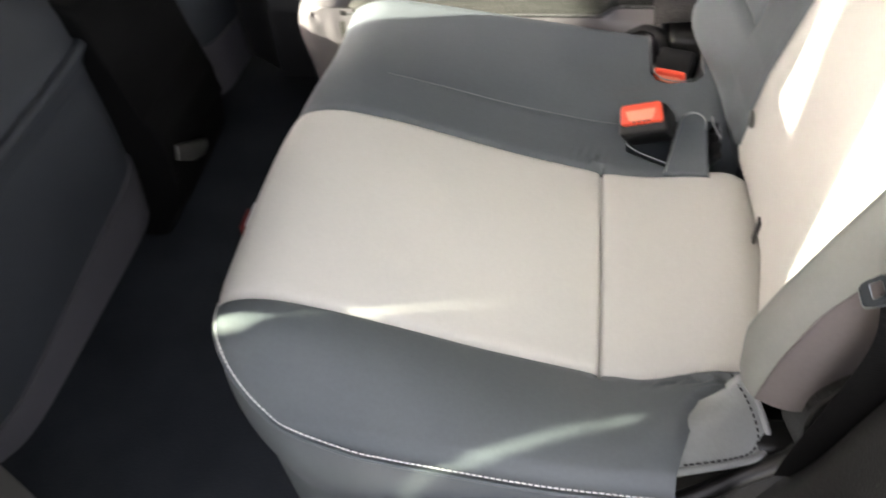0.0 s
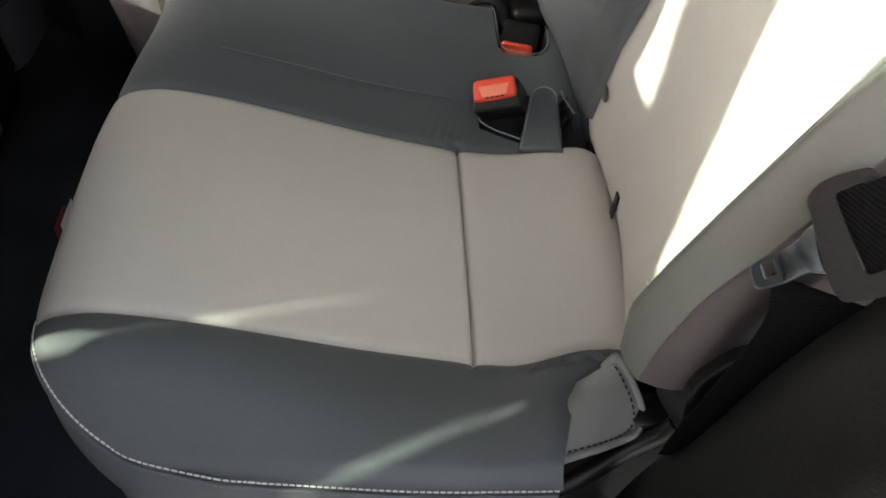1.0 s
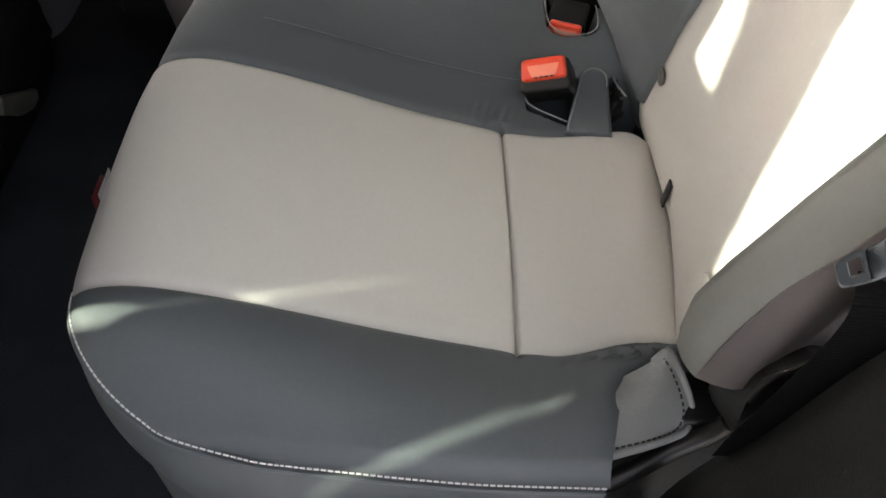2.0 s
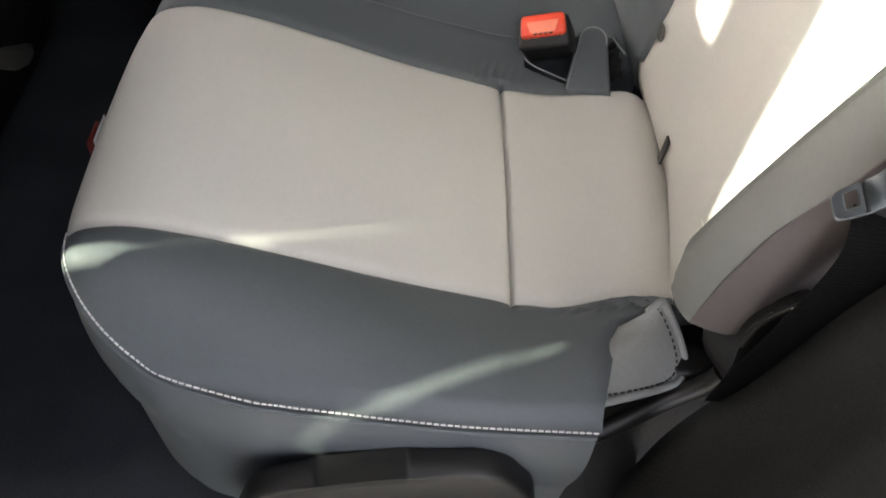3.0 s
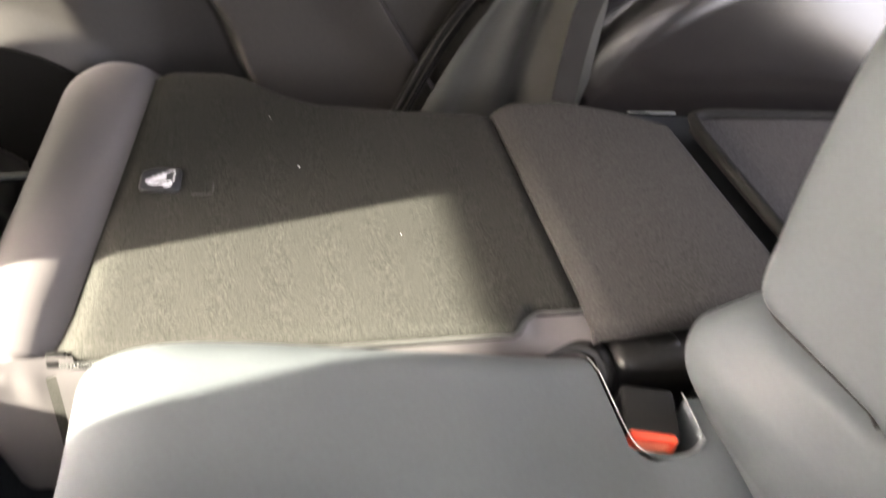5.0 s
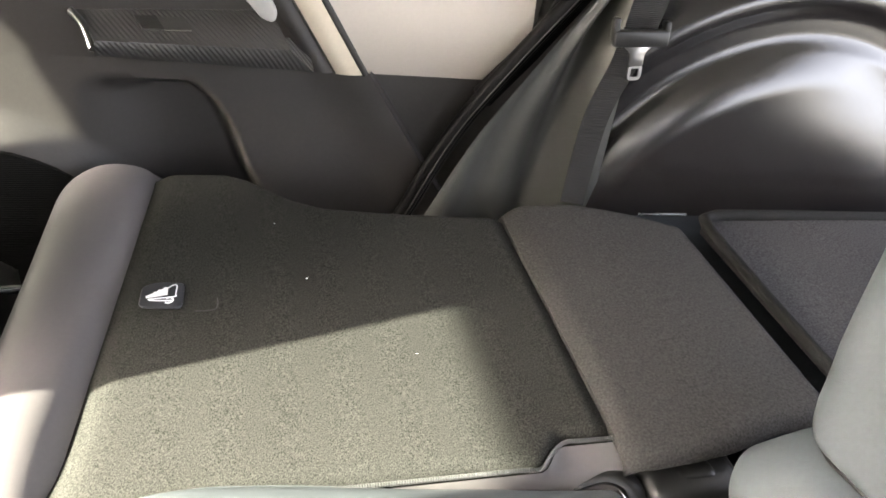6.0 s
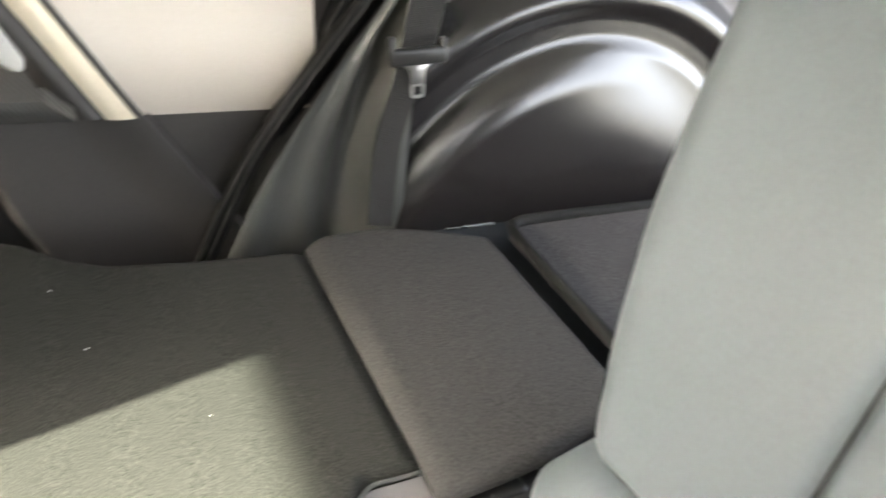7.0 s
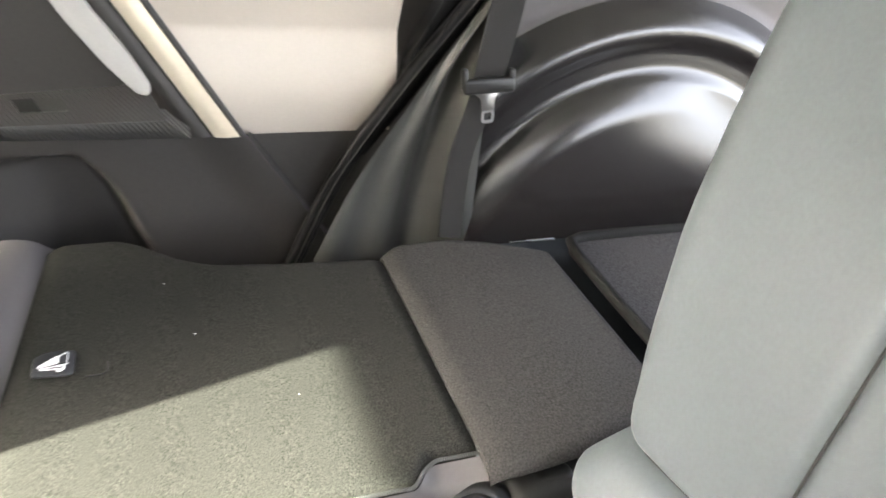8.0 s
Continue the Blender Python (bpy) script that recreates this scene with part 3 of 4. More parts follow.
def fold_top(x):
    return .368 + .02 * (x + .25)


def fold_near(x):
    return 1.107 + .026 * smooth(.112, .140, x)


def band_x(v):
    """Where the carpet meets the vinyl band, nearer the front beside the wide seat."""
    return -.286 + .044 * v


def carpet(u, v):
    x0 = band_x(v)
    x = x0 + (.19 - x0) * u
    n, f = fold_near(x), fold_far(x)
    y = n + (f - n) * v
    e = min(v, 1 - v) * (f - n)
    return x, y, fold_top(x) - .012 * max(0, 1 - e / .012) ** 2 - .006 * math.exp(-((.19 - x) / .008) ** 2) - .013 * math.exp(-((x - x0) / .018) ** 2)


part("carpet_panel", thick_sheet(carpet, 80, 60, (0, 0, -.10)), M_CARPET, folded, "grey carpet-covered back panel")
FRONT = [(-.250, .363), (-.262, .371), (-.288, .376), (-.316, .372), (-.342, .355), (-.357, .322), (-.358, .27), (-.348, .20)]


def fold_front(u, v):
    p = curve_at([(a, 0, b) for a, b in FRONT], u)
    y = 1.118 + (1.632 - 1.118) * v
    e = min(v, 1 - v) * .527
    k = max(0, 1 - e / .05) ** 2
    x = p.x + (band_x(v) + .25) * (1 - smooth(0, .75, u)) + .014 * k * u
    z = p.z - .008 * k
    x += .006 * math.exp(-((y - 1.19) / .012) ** 2) * smooth(.5, .7, u) * (1 - smooth(.8, 1, u))
    return x, y, z


part("top_band", thick_sheet(fold_front, 30, 50, (.03, 0, -.02)), M_GREY, folded, "grey vinyl band along the seatback top")
def band_end(u, v):
    p = Vector(fold_front(u, 0.0))
    x = p.x + (-.262 - p.x) * v
    pucker = .0010 * math.sin(190 * (x + .30) + 12 * p.z) * math.exp(-((p.z - .335) / .022) ** 2) * math.sin(math.pi * v)
    dent = .006 * math.exp(-((x + .327) / .0035) ** 2 - ((p.z - .352) / .009) ** 2)
    return x, p.y - .010 * math.sin(math.pi / 2 * min(1, v * 4)) + pucker + dent, p.z


part("band_end", sheet(band_end, 60, 16), M_GREY, folded, "grey vinyl end of the seatback top")
def near_cover(u, v):
    """Vinyl that rolls from the zipper down the near side, and shows where the carpet is cut back."""
    x = -.275 + .477 * u
    y = fold_near(x) - .006
    y += (1.100 - y) * smooth(0, .5, v)
    return x, y, fold_top(x) - .008 - .012 * smooth(0, .5, v) - .13 * max(0, v - .35) + .002 * math.sin(60 * x) * math.sin(math.pi * v)


part("near_side", sheet(near_cover, 80, 20), M_GREY, folded, "grey vinyl side")
part("zipper", stitches([(x, fold_near(x) - .003, fold_top(x) - .006) for x in [-.272 + .462 * k / 30 for k in range(31)]], .0012, .0010, .0022), M_ZIP, folded, "grey zipper along the carpet edge")
part("zipper_end", box((-.284, 1.108, .354), (-.268, 1.118, .366), .002), M_BLACK, folded, "black zipper end")
for x, y, r in ((-.066, 1.378, .0010), (-.095, 1.488, .0007), (.03, 1.25, .0005)):
    part("lint", box((x - r, y - .6 * r, fold_top(x)), (x + r, y + .6 * r, fold_top(x) + .0012), .0003, 1), M_WHITE, folded, "white lint speck")
label_m = Matrix.Translation((-.2115, 1.3545, fold_top(-.21) + .0012)) @ pose(0, 0, 0, 0, 2, -2)
anchor = part("anchor_label", prism(rounded([(-.0205, -.0205), (.0205, -.0205), (.0205, .0205), (-.006, .0205), (-.0205, .012)], .007), label_m, .0028, .0012), M_LABEL, folded, "dark grey plastic child seat anchor label")
SYMBOL = [(-.0145, -.0075), (-.0150, -.0040), (-.0085, .0005), (-.0088, .0030), (-.0050, .0035), (-.0040, .0072), (-.0005, .0072), (.0008, .0112), (.0048, .0108), (.0052, -.0010)]
part("symbol", prism(SYMBOL, label_m @ pose(0, 0, .0029), .0004), M_WHITE, anchor, "white printed seat symbol")
part("symbol_outline", tube([label_m @ Vector((a, b, .0031)) for a, b in ((.0050, .0105), (.0090, .0150), (.0130, .0146), (.0128, .0010), (.0118, -.0036), (-.0125, -.0090))], .0006, 6, 40), M_WHITE, anchor, "white printed outline")
part("symbol_hook", tube([label_m @ Vector((a, b, .0031)) for a, b in ((.0046, -.0070), (.0072, -.0052), (.0104, -.0066), (.0112, -.0100), (.0084, -.0136), (.0040, -.0138))], .0010, 6, 30), M_WHITE, anchor, "white printed hook")
part("symbol_shaft", tube([label_m @ Vector((a, b, .0031)) for a, b in ((-.0115, -.0105), (-.0020, -.0108), (.0100, -.0100))], .0008, 6, 16), M_WHITE, anchor, "white printed line")
thread_lift = fold_top(-.16)
part("anchor_flap_edge", tube([(-.180, 1.330, thread_lift), (-.160, 1.332, thread_lift + .0004), (-.158, 1.350, thread_lift)], .0007, 6, 20), M_BSTITCH, folded, "cut edge of a small carpet flap")

# hinge flap behind the folded seatback
flap = thing("cargo_flap", "dark grey carpeted hinge flap behind the folded seatback", "cargo flap", at=(.3, 1.33, .3))


def near_edge(x):
    return lerp_table([(.18, 1.098), (.215, 1.092), (.256, 1.094), (.297, 1.099), (.36, 1.118), (.435, 1.125)], x)


def flap_f(u, v):
    x = .190 + .243 * u
    y = near_edge(x) + (lerp_table([(.19, 1.506), (.22, 1.516), (.283, 1.514), (.336, 1.499), (.37, 1.488), (.44, 1.462)], x) - near_edge(x)) * v
    e = min((1 - u) * .243, v * .38, (1 - v) * .38)
    return x, y, .385 + .007 * math.sin(math.pi * u) - .010 * max(0, 1 - e / .012) ** 2 - .008 * max(0, 1 - u * .243 / .022) ** 2


part("flap_carpet", thick_sheet(flap_f, 40, 50, (0, 0, -.009)), M_CARGO, flap)
part("flap_hinge", box((.380, 1.489, .384), (.452, 1.492, .3875), .001), M_CHROME, flap, "thin bright metal edge")

mat_thing = thing("cargo_mat", "dark grey carpeted cargo mat with bound edge", "mat", at=(.8, 1.2, .35))
part("mat_carpet", thick_sheet(lambda u, v: (.475 + .95 * u, .35 + 1.13 * v, .385 + .002 * math.sin(9 * u + 5 * v)), 30, 30, (0, 0, -.02)), M_MAT, mat_thing)
part("mat_binding", tube([(1.4, 1.48, .386), (.9, 1.482, .387), (.55, 1.486, .388), (.490, 1.484, .387), (.470, 1.468, .386), (.464, 1.38, .386), (.462, 1.2, .386), (.462, 1.0, .386), (.465, .5, .388)], .0085, 8, 80), M_BIND, mat_thing, "raised bound edge")
wall("floor_cargo", box((.35, .22, .2), (1.5, 1.7, .35)), M_FLOOR, "black cargo floor under the mat", "floor")

# narrow seat cushion beneath the folded back
cush = thing("narrow_seat_cushion", "dark grey vinyl rear cushion under the folded back", "car seat", at=(0, 1.38, 0))


def narrow(u, v):
    p = curve_at([(-.15, 0, .03), (-.24, 0, .08), (-.285, 0, .15), (-.285, 0, .21), (-.25, 0, .245), (-.1, 0, .25), (.25, 0, .25)], u)
    y = 1.118 + .50 * v
    k = max(0, 1 - min(v, 1 - v) * .5 / .05) ** 2
    return p.x + .05 * k, y, p.z - .01 * k


part("cushion_cover", sheet(narrow, 30, 30), M_DARK, cush)

# ---- right side: door, seal, pillar trim, wheel arch ----
door = thing("rear_door", "closed charcoal rear door with light vinyl insert and silver accent", "car door", at=(-.2, 1.7, .2))


def door_low(u, v):
    z = .02 + .475 * v
    s = .036 - 1.186 * ((.8 - u) / .8) ** 1.8 if u < .8 else .036 + .5 * ((u - .8) / .2) ** 1.8
    x = max(-.80, min(.22, s + (.490 - z) * .68))
    y = 1.665
    edge = lerp_table([(.0, .0), (.30, -.098), (.346, -.121), (.406, -.141), (.437, -.159), (.46, -.180)], z)
    y += .050 * smooth(-.33, -.23, x) * (1 - smooth(edge - .022, edge + .004, x)) * (1 - smooth(.445, .474, z))
    # rounded swell round the loudspeaker
    swell = math.hypot((x + .47) / .24, (z - .19) / .235)
    y -= .030 * (1 - smooth(.75, 1.05, swell))
    # ridge that carries on below the silver strip
    d = (x - (.036 + (.490 - z) * .68)) * .82
    y -= .012 * smooth(-.085, -.004, d) * (1 - smooth(-.002, .0035, d)) - .008 * smooth(-.002, .0035, d)
    return x, y, z


part("lower_panel", sheet(door_low, 260, 60), M_DOOR, door, "charcoal textured lower door panel")
part("upper_panel", sheet(lambda u, v: (-.80 + .70 * u, 1.668 - .012 * math.sin(math.pi * v), .485 + .465 * v), 30, 16), M_DOOR, door)


def insert_pad(u, v):
    z = .490 + .40 * v
    x0 = .018 - .68 * (z - .498)
    x = x0 + (.24 - x0) * u
    y = 1.672 - .022 * math.sin(math.pi * min(1, v * 2.6)) * (1 if v < .385 else 0) - .026 * smooth(.30, .55, v)
    return x, y, z


part("door_insert", sheet(insert_pad, 20, 60), material("pale_door_vinyl", (.56, .50, .44), .5, vary=.03, bump=.12, bump_scale=900), door, "light grey padded vinyl door insert")
strip_a, strip_b = Vector((.0035, 1.645, .498)), Vector((-.144, 1.645, .733))


def bar(u, v, w, out):
    c = strip_a.lerp(strip_b, u)
    side = Vector((1, 0, 0))
    return c + side * w * (v - .5) + Vector((0, -out * math.sin(math.pi * v), 0))


part("accent_strip", thick_sheet(lambda u, v: bar(u, v, .034, .0025), 30, 8, (0, .012, 0)), M_SILVER, door, "satin silver accent strip")
part("strip_edge", tube([strip_a + Vector((.021, .002, 0)), (strip_a + strip_b) / 2 + Vector((.021, .002, 0)), strip_b + Vector((.021, .002, 0))], .0045, 8, 20), M_DOOR, door)
part("strip_inner_edge", thick_sheet(lambda u, v: bar(u, v, .026, .004) + Vector((-.033, .004, 0)), 30, 6, (0, .012, 0)), M_DOOR, door)
part("pull_handle", prism(rounded([(-.226, .74), (-.181, .662), (-.143, .608), (-.108, .566), (-.093, .562), (-.089, .575), (-.115, .622), (-.152, .675), (-.186, .74)], .010), pose(0, 1.646, 0, 90, 0, 0), .014, .003, 2), material("pale_handle_plastic", (.42, .41, .39), .45, vary=.04), door, "pale grey pull handle")


def arm_top(u, v):
    a = Vector((-.289, 1.595, .542)).lerp(Vector((-.0755, 1.597, .544)), u)
    b = Vector((-.322, 1.668, .553)).lerp(Vector((-.100, 1.668, .570)), u)
    p = a.lerp(b, v)
    p.z += .003 * math.sin(math.pi * v)
    return p


def arm_face(u, v):
    a = Vector((-.289, 1.595, .542)).lerp(Vector((-.0755, 1.597, .544)), u)
    b = Vector((-.292, 1.602, .522)).lerp(Vector((-.046, 1.608, .514)), u)
    return a.lerp(b, v) + Vector((0, -.003 * math.sin(math.pi * v), 0))


arm = part("armrest", join(thick_sheet(arm_top, 30, 8, (0, .004, -.012)), thick_sheet(arm_face, 30, 6, (0, .03, .004))), M_CARBON, door, "charcoal armrest trim with diagonal carbon pattern")
part("armrest_base", thick_sheet(lambda u, v: arm_face(u * .82, 1) + Vector((0, .012 + .06 * v, .006 - .012 * v)), 20, 6, (0, 0, -.010)), M_DOOR, door)
sw = part("switch_plate", thick_sheet(lambda u, v: arm_top(.27 + .25 * u, .30 + .36 * v) + Vector((0, 0, .0012)), 4, 4, (0, 0, -.004)), M_PILLAR, door, "grey window switch plate")
part("window_switch", thick_sheet(lambda u, v: arm_top(.27 + .11 * u, .30 + .36 * v) + Vector((0, 0, .0022)), 3, 3, (0, 0, -.004)), M_BLACK, sw, "black window switch")
part("door_handle", tube([(-.320, 1.655, .553), (-.304, 1.625, .549), (-.292, 1.598, .531)], .0045, 8, 16), M_CHROME, door, "chrome inner door handle")
part("speaker_grille", thick_sheet(lambda u, v: (lambda r, a: (-.455 + .20 * r * math.cos(a), 1.630 - .006 * (1 - r * r), .185 + .20 * r * math.sin(a)))(max(.02, v), 2 * math.pi * u), 48, 10, (0, .006, 0)), lined(material("grille_mesh", (.005, .005, .005), .8, spec=.1), (0, 0, 1), 380, .3), door, "black lined speaker grille")

seal = thing("door_seal", "black rubber door weather seal", "weather seal", at=(.2, 1.62, .3))
SEAL = [(.045, 1.622, .20), (.094, 1.620, .31), (.124, 1.618, .385), (.152, 1.617, .445), (.184, 1.616, .497), (.226, 1.614, .560), (.262, 1.612, .612), (.300, 1.609, .665), (.37, 1.604, .76)]
part("bulb", tube([(x - .002, y, z + .001) for x, y, z in SEAL], .0105, 12, 80), M_RUBBER, seal)
part("lip", tube([(x + .0085, y + .004, z - .004) for x, y, z in SEAL], .005, 10, 80), M_RUBBER, seal)
# bead in paler rubber paints the thin highlight along the seal
part("bead", tube([(x - .001, y - .0102, z) for x, y, z in SEAL], .0013, 8, 80), M_SEALGLINT, seal, "raised paler line that paints the seal's highlight")
part("frame_edge", prism(rounded([(.172, .484), (.209, .526), (.240, .566), (.246, .585), (.246, .612), (.270, .664), (.33, .76), (.40, .76), (.31, .64), (.245, .545), (.19, .470)], .006), pose(0, 1.654, 0, 90, 0, 0), .034, .004), M_RUBBER, seal, "black door frame edge")


def pillar_f(u, v):
    p = curve_at(SEAL, u)
    x0 = p.x + .014
    x1 = .345 + .03 * smooth(.6, .8, p.z)
    x = x0 + (x1 - x0) * v
    y = 1.606 - .030 * v - .022 * math.sin(v * math.pi * 2.2 + .3 + 1.2 * u) - .010 * math.sin(v * math.pi * 4.6 + 5 * u)
    return x, y, p.z


part("pillar_trim", sheet(pillar_f, 40, 50), M_PILLAR, None)
tagged(bpy.data.objects["pillar_trim"], "grey-green moulded plastic trim beside the seat belt", "trim", kind="structure")
CX, CZ = .64, .25


def arch_y(x, z):
    r = math.hypot(x - CX, z - CZ)
    y = 1.545
    side = smooth(.48, .78, x)
    y += .036 * (side * smooth(.17, .36, r) ** 1.6 + (1 - side) * max(0, min(1, (r - .295) / .057)) ** 2)
    y += .008 * smooth(.342, .366, r)
    y -= .014 * smooth(.385, .415, r)
    y += .052 * smooth(.418, .475, r) ** 1.2
    return y - .004 * math.sin(9 * x + 4 * z) * smooth(.5, .6, r)


def polar(r0, r1):
    def f(u, v):
        a, r = radians(-8 + 196 * u), r0 + (r1 - r0) * v
        x, z = max(.335, CX + r * math.cos(a)), min(1.0, CZ + r * math.sin(a))
        return x, arch_y(x, z), z
    return f


arch = tagged(part("wheel_arch_trim", sheet(polar(.01, .462), 150, 130), M_ARCH, None), "glossy black plastic wheel arch trim", "wheel arch", kind="structure")

wall("trim_quarter", sheet(polar(.462, .95), 150, 50), material("warm_grey_plastic", (.085, .075, .074), .6, vary=.06, bump=.2, bump_scale=900), "grey moulded side trim above the wheel arch", "trim")
for f in bpy.data.objects["trim_quarter"].data.polygons:
    f.use_smooth = True
belt = thing("seat_belt", "grey webbing seat belt with black latch plate hanging", "seat belt", "rear seat belts", at=(.31, 1.53, .38))


def web(u, v):
    c = curve_at([(.303, 1.535, .375), (.303, 1.530, .50), (.322, 1.527, .585), (.340, 1.54, .66), (.37, 1.57, .80)], u)
    w = .035 + .012 * smooth(.35, .75, u)
    return c + Vector((w * (v - .5), .004 * math.sin(3 * u), -.006 * (v - .5)))


part("webbing", thick_sheet(web, 60, 4, (0, .0015, 0)), M_GREYWEB, belt)
pl = Matrix.Translation((.322, 1.518, .615)) @ pose(0, 0, 0, 84, -4, 4)
part("latch_plate", join(prism(rounded([(-.037, -.010), (.037, -.012), (.037, .008), (-.037, .010)], .006), pl @ pose(0, 0, -.004), .012, .003), prism(rounded([(-.038, -.004), (-.030, -.004), (-.030, .024), (-.038, .024)], .003), pl @ pose(0, 0, -.004), .010, .002), prism(rounded([(.030, -.006), (.038, -.006), (.038, .018), (.030, .018)], .003), pl @ pose(0, 0, -.004), .010, .002)), M_BLACK, belt, "black plastic latch plate")


def ring(outer, inner, m, depth):
    """A flat plate with a hole through it; both outlines are seen from the hole's middle."""
    c = Vector((sum(a for a, _ in inner) / len(inner), sum(b for _, b in inner) / len(inner)))

    def reach(outline, ang):
        d = Vector((math.cos(ang), math.sin(ang)))
        best = 0.0
        for k in range(len(outline)):
            p, q = Vector(outline[k - 1]) - c, Vector(outline[k]) - c
            e = q - p
            den = d.x * e.y - d.y * e.x
            if abs(den) < 1e-12:
                continue
            t, w = (p.x * e.y - p.y * e.x) / den, (p.x * d.y - p.y * d.x) / den
            if t > 0 and -1e-6 <= w <= 1 + 1e-6:
                best = max(best, t)
        return c + d * best

    bm = bmesh.new()
    n = 72
    loops = []
    for outline, z in ((outer, 0), (outer, depth), (inner, depth), (inner, 0)):
        loops.append([bm.verts.new(m @ Vector((*reach(outline, 2 * math.pi * (k + .5) / n), z))) for k in range(n)])
    for a in range(4):
        for k in range(n):
            bm.faces.new((loops[a][k], loops[a][(k + 1) % n], loops[(a + 1) % 4][(k + 1) % n], loops[(a + 1) % 4][k]))
    return bm


def tongue(m):
    neck = prism(rounded([(-.018, -.006), (-.018, -.0125), (-.0125, -.0160), (-.0096, -.0205), (-.0092, -.0345), (.0092, -.0345), (.0096, -.0205), (.0125, -.0160), (.018, -.0125), (.018, -.006)], .003, 3), m, .0022, .0005)
    end = ring(rounded([(-.0092, -.0347), (-.0092, -.0475), (-.0062, -.0515), (.0062, -.0515), (.0092, -.0475), (.0092, -.0347)], .002, 3),
               rounded([(-.0056, -.0478), (.0056, -.0478), (.0056, -.0370), (-.0056, -.0370)], .0018, 3), m, .0022)
    return join(neck, end)


def latch(m):
    """A thick moulded loop that the webbing runs through."""
    frame_bm = ring(rounded([(-.033, .034), (-.0335, .014), (-.0300, -.0090), (-.0177, -.0108), (.0081, -.0079), (.0235, -.0050), (.0325, -.0044), (.0385, .0050), (.0390, .016), (.037, .034)], .005),
                    rounded([(-.0195, .0080), (-.0195, .025), (.0305, .027), (.0305, .0100)], .003), m @ pose(0, 0, -.006), .014)
    edge = [e for e in frame_bm.edges if len(e.link_faces) == 2 and e.calc_face_angle() > 1.0]
    bmesh.ops.bevel(frame_bm, geom=edge, offset=.0035, segments=3, profile=.5, affect="EDGES")
    return frame_bm


def worn_tongue(m):
    """A slightly crooked steel tongue with a square hole near its end."""
    neck = prism(rounded([(.0185, -.003), (.0172, -.0085), (.0125, -.0163), (.0105, -.022), (.0095, -.0305), (-.0085, -.0325), (-.0078, -.022), (-.0080, -.0170), (-.0120, -.0100), (-.014, -.003)], .003, 3), m, .0022, .0006)
    end = ring(rounded([(.0095, -.0307), (.0080, -.0430), (.0056, -.0470), (-.0060, -.0484), (-.0080, -.0440), (-.0085, -.0327)], .002, 3), rounded([(-.0040, -.0424), (.0060, -.0414), (.0064, -.0330), (-.0036, -.0342)], .0016, 3), m, .0022)
    return join(neck, end)


part("tongue", tongue(pl), material("bright_steel", (.36, .35, .335), .30, metal=1.0, vary=.05), belt, "chrome belt tongue")

# ---- near side: flap, recliner, belt, wheel arch ----
bflap = thing("cushion_side_flap", "grey leather flap with black stitching at the seat corner", "seat flap", at=(.22, .43, .33))


FLAP_IN = [(.160, .391, .362), (.172, .425, .363), (.184, .450, .358), (.200, .478, .338)]
FLAP_OUT = [(.2611, .4343, .3323), (.2722, .4475, .3298), (.2731, .4573, .3343), (.2677, .4682, .3459), (.256, .4808, .3643), (.2449, .4896, .380)]


def flap_near(u, v):
    """From the edge tucked under the bolster to the free outer edge."""
    return curve_at(FLAP_IN, v).lerp(curve_at(FLAP_OUT, v), u) + Vector((.5, -.45, .74)) * .010 * math.sin(math.pi * u) * (.5 + .5 * math.sin(math.pi * v))


part("leather", thick_sheet(flap_near, 20, 20, (.003, .006, -.010)), M_FLAP, bflap)
part("flap_rim", tube([flap_near(.72, 1) - Vector((0, 0, .004)), flap_near(.85, 1), flap_near(.97, .98), flap_near(1, .8), flap_near(1, .5), flap_near(1, .25), flap_near(.99, .08), flap_near(.9, 0), flap_near(.6, 0), flap_near(.15, 0)], .0038, 8, 80), M_FLAP, bflap, "rounded leather rim")
part("flap_stitch", stitches([flap_near(a, b) + Vector((-.0005, -.001, .0016)) for a, b in ((.84, .97), (.87, .8), (.885, .5), (.885, .3), (.85, .17), (.75, .11), (.5, .10), (.25, .10))], .0034, .0028, .0009), M_BSTITCH, bflap, "black stitching")

base = thing("seat_side_trim", "black plastic trim along the seat base", "trim", at=(.1, .38, 0))
part("trim_shell", thick_sheet(lambda u, v: (.14 + .19 * u, .455 - .095 * v, .292 + .040 * u - .12 * v ** 1.6 + .012 * math.sin(7 * v) - .012 * math.exp(-((v - .35 - .2 * u) / .08) ** 2)), 30, 30, (0, .02, -.06)), M_BLACKR, base)
part("lever_cover", prism(rounded([(-.13, .17), (-.103, .262), (-.085, .284), (-.034, .308), (.02, .329), (.085, .343), (.113, .332), (.140, .29), (.15, .20), (.12, .15), (-.10, .15)], .014, 5), pose(0, .366, 0, 90, 0, 0), .026, .006, 3), M_HINGE, base, "dark grey plastic lever cover")
part("base_panel", prism(rounded([(-.085, .0), (-.085, .12), (-.07, .20), (.16, .22), (.19, .0)], .02, 4), pose(0, .40, 0, 90, 0, 0), .02, .004), M_BLACK, base, "black plastic seat base panel")


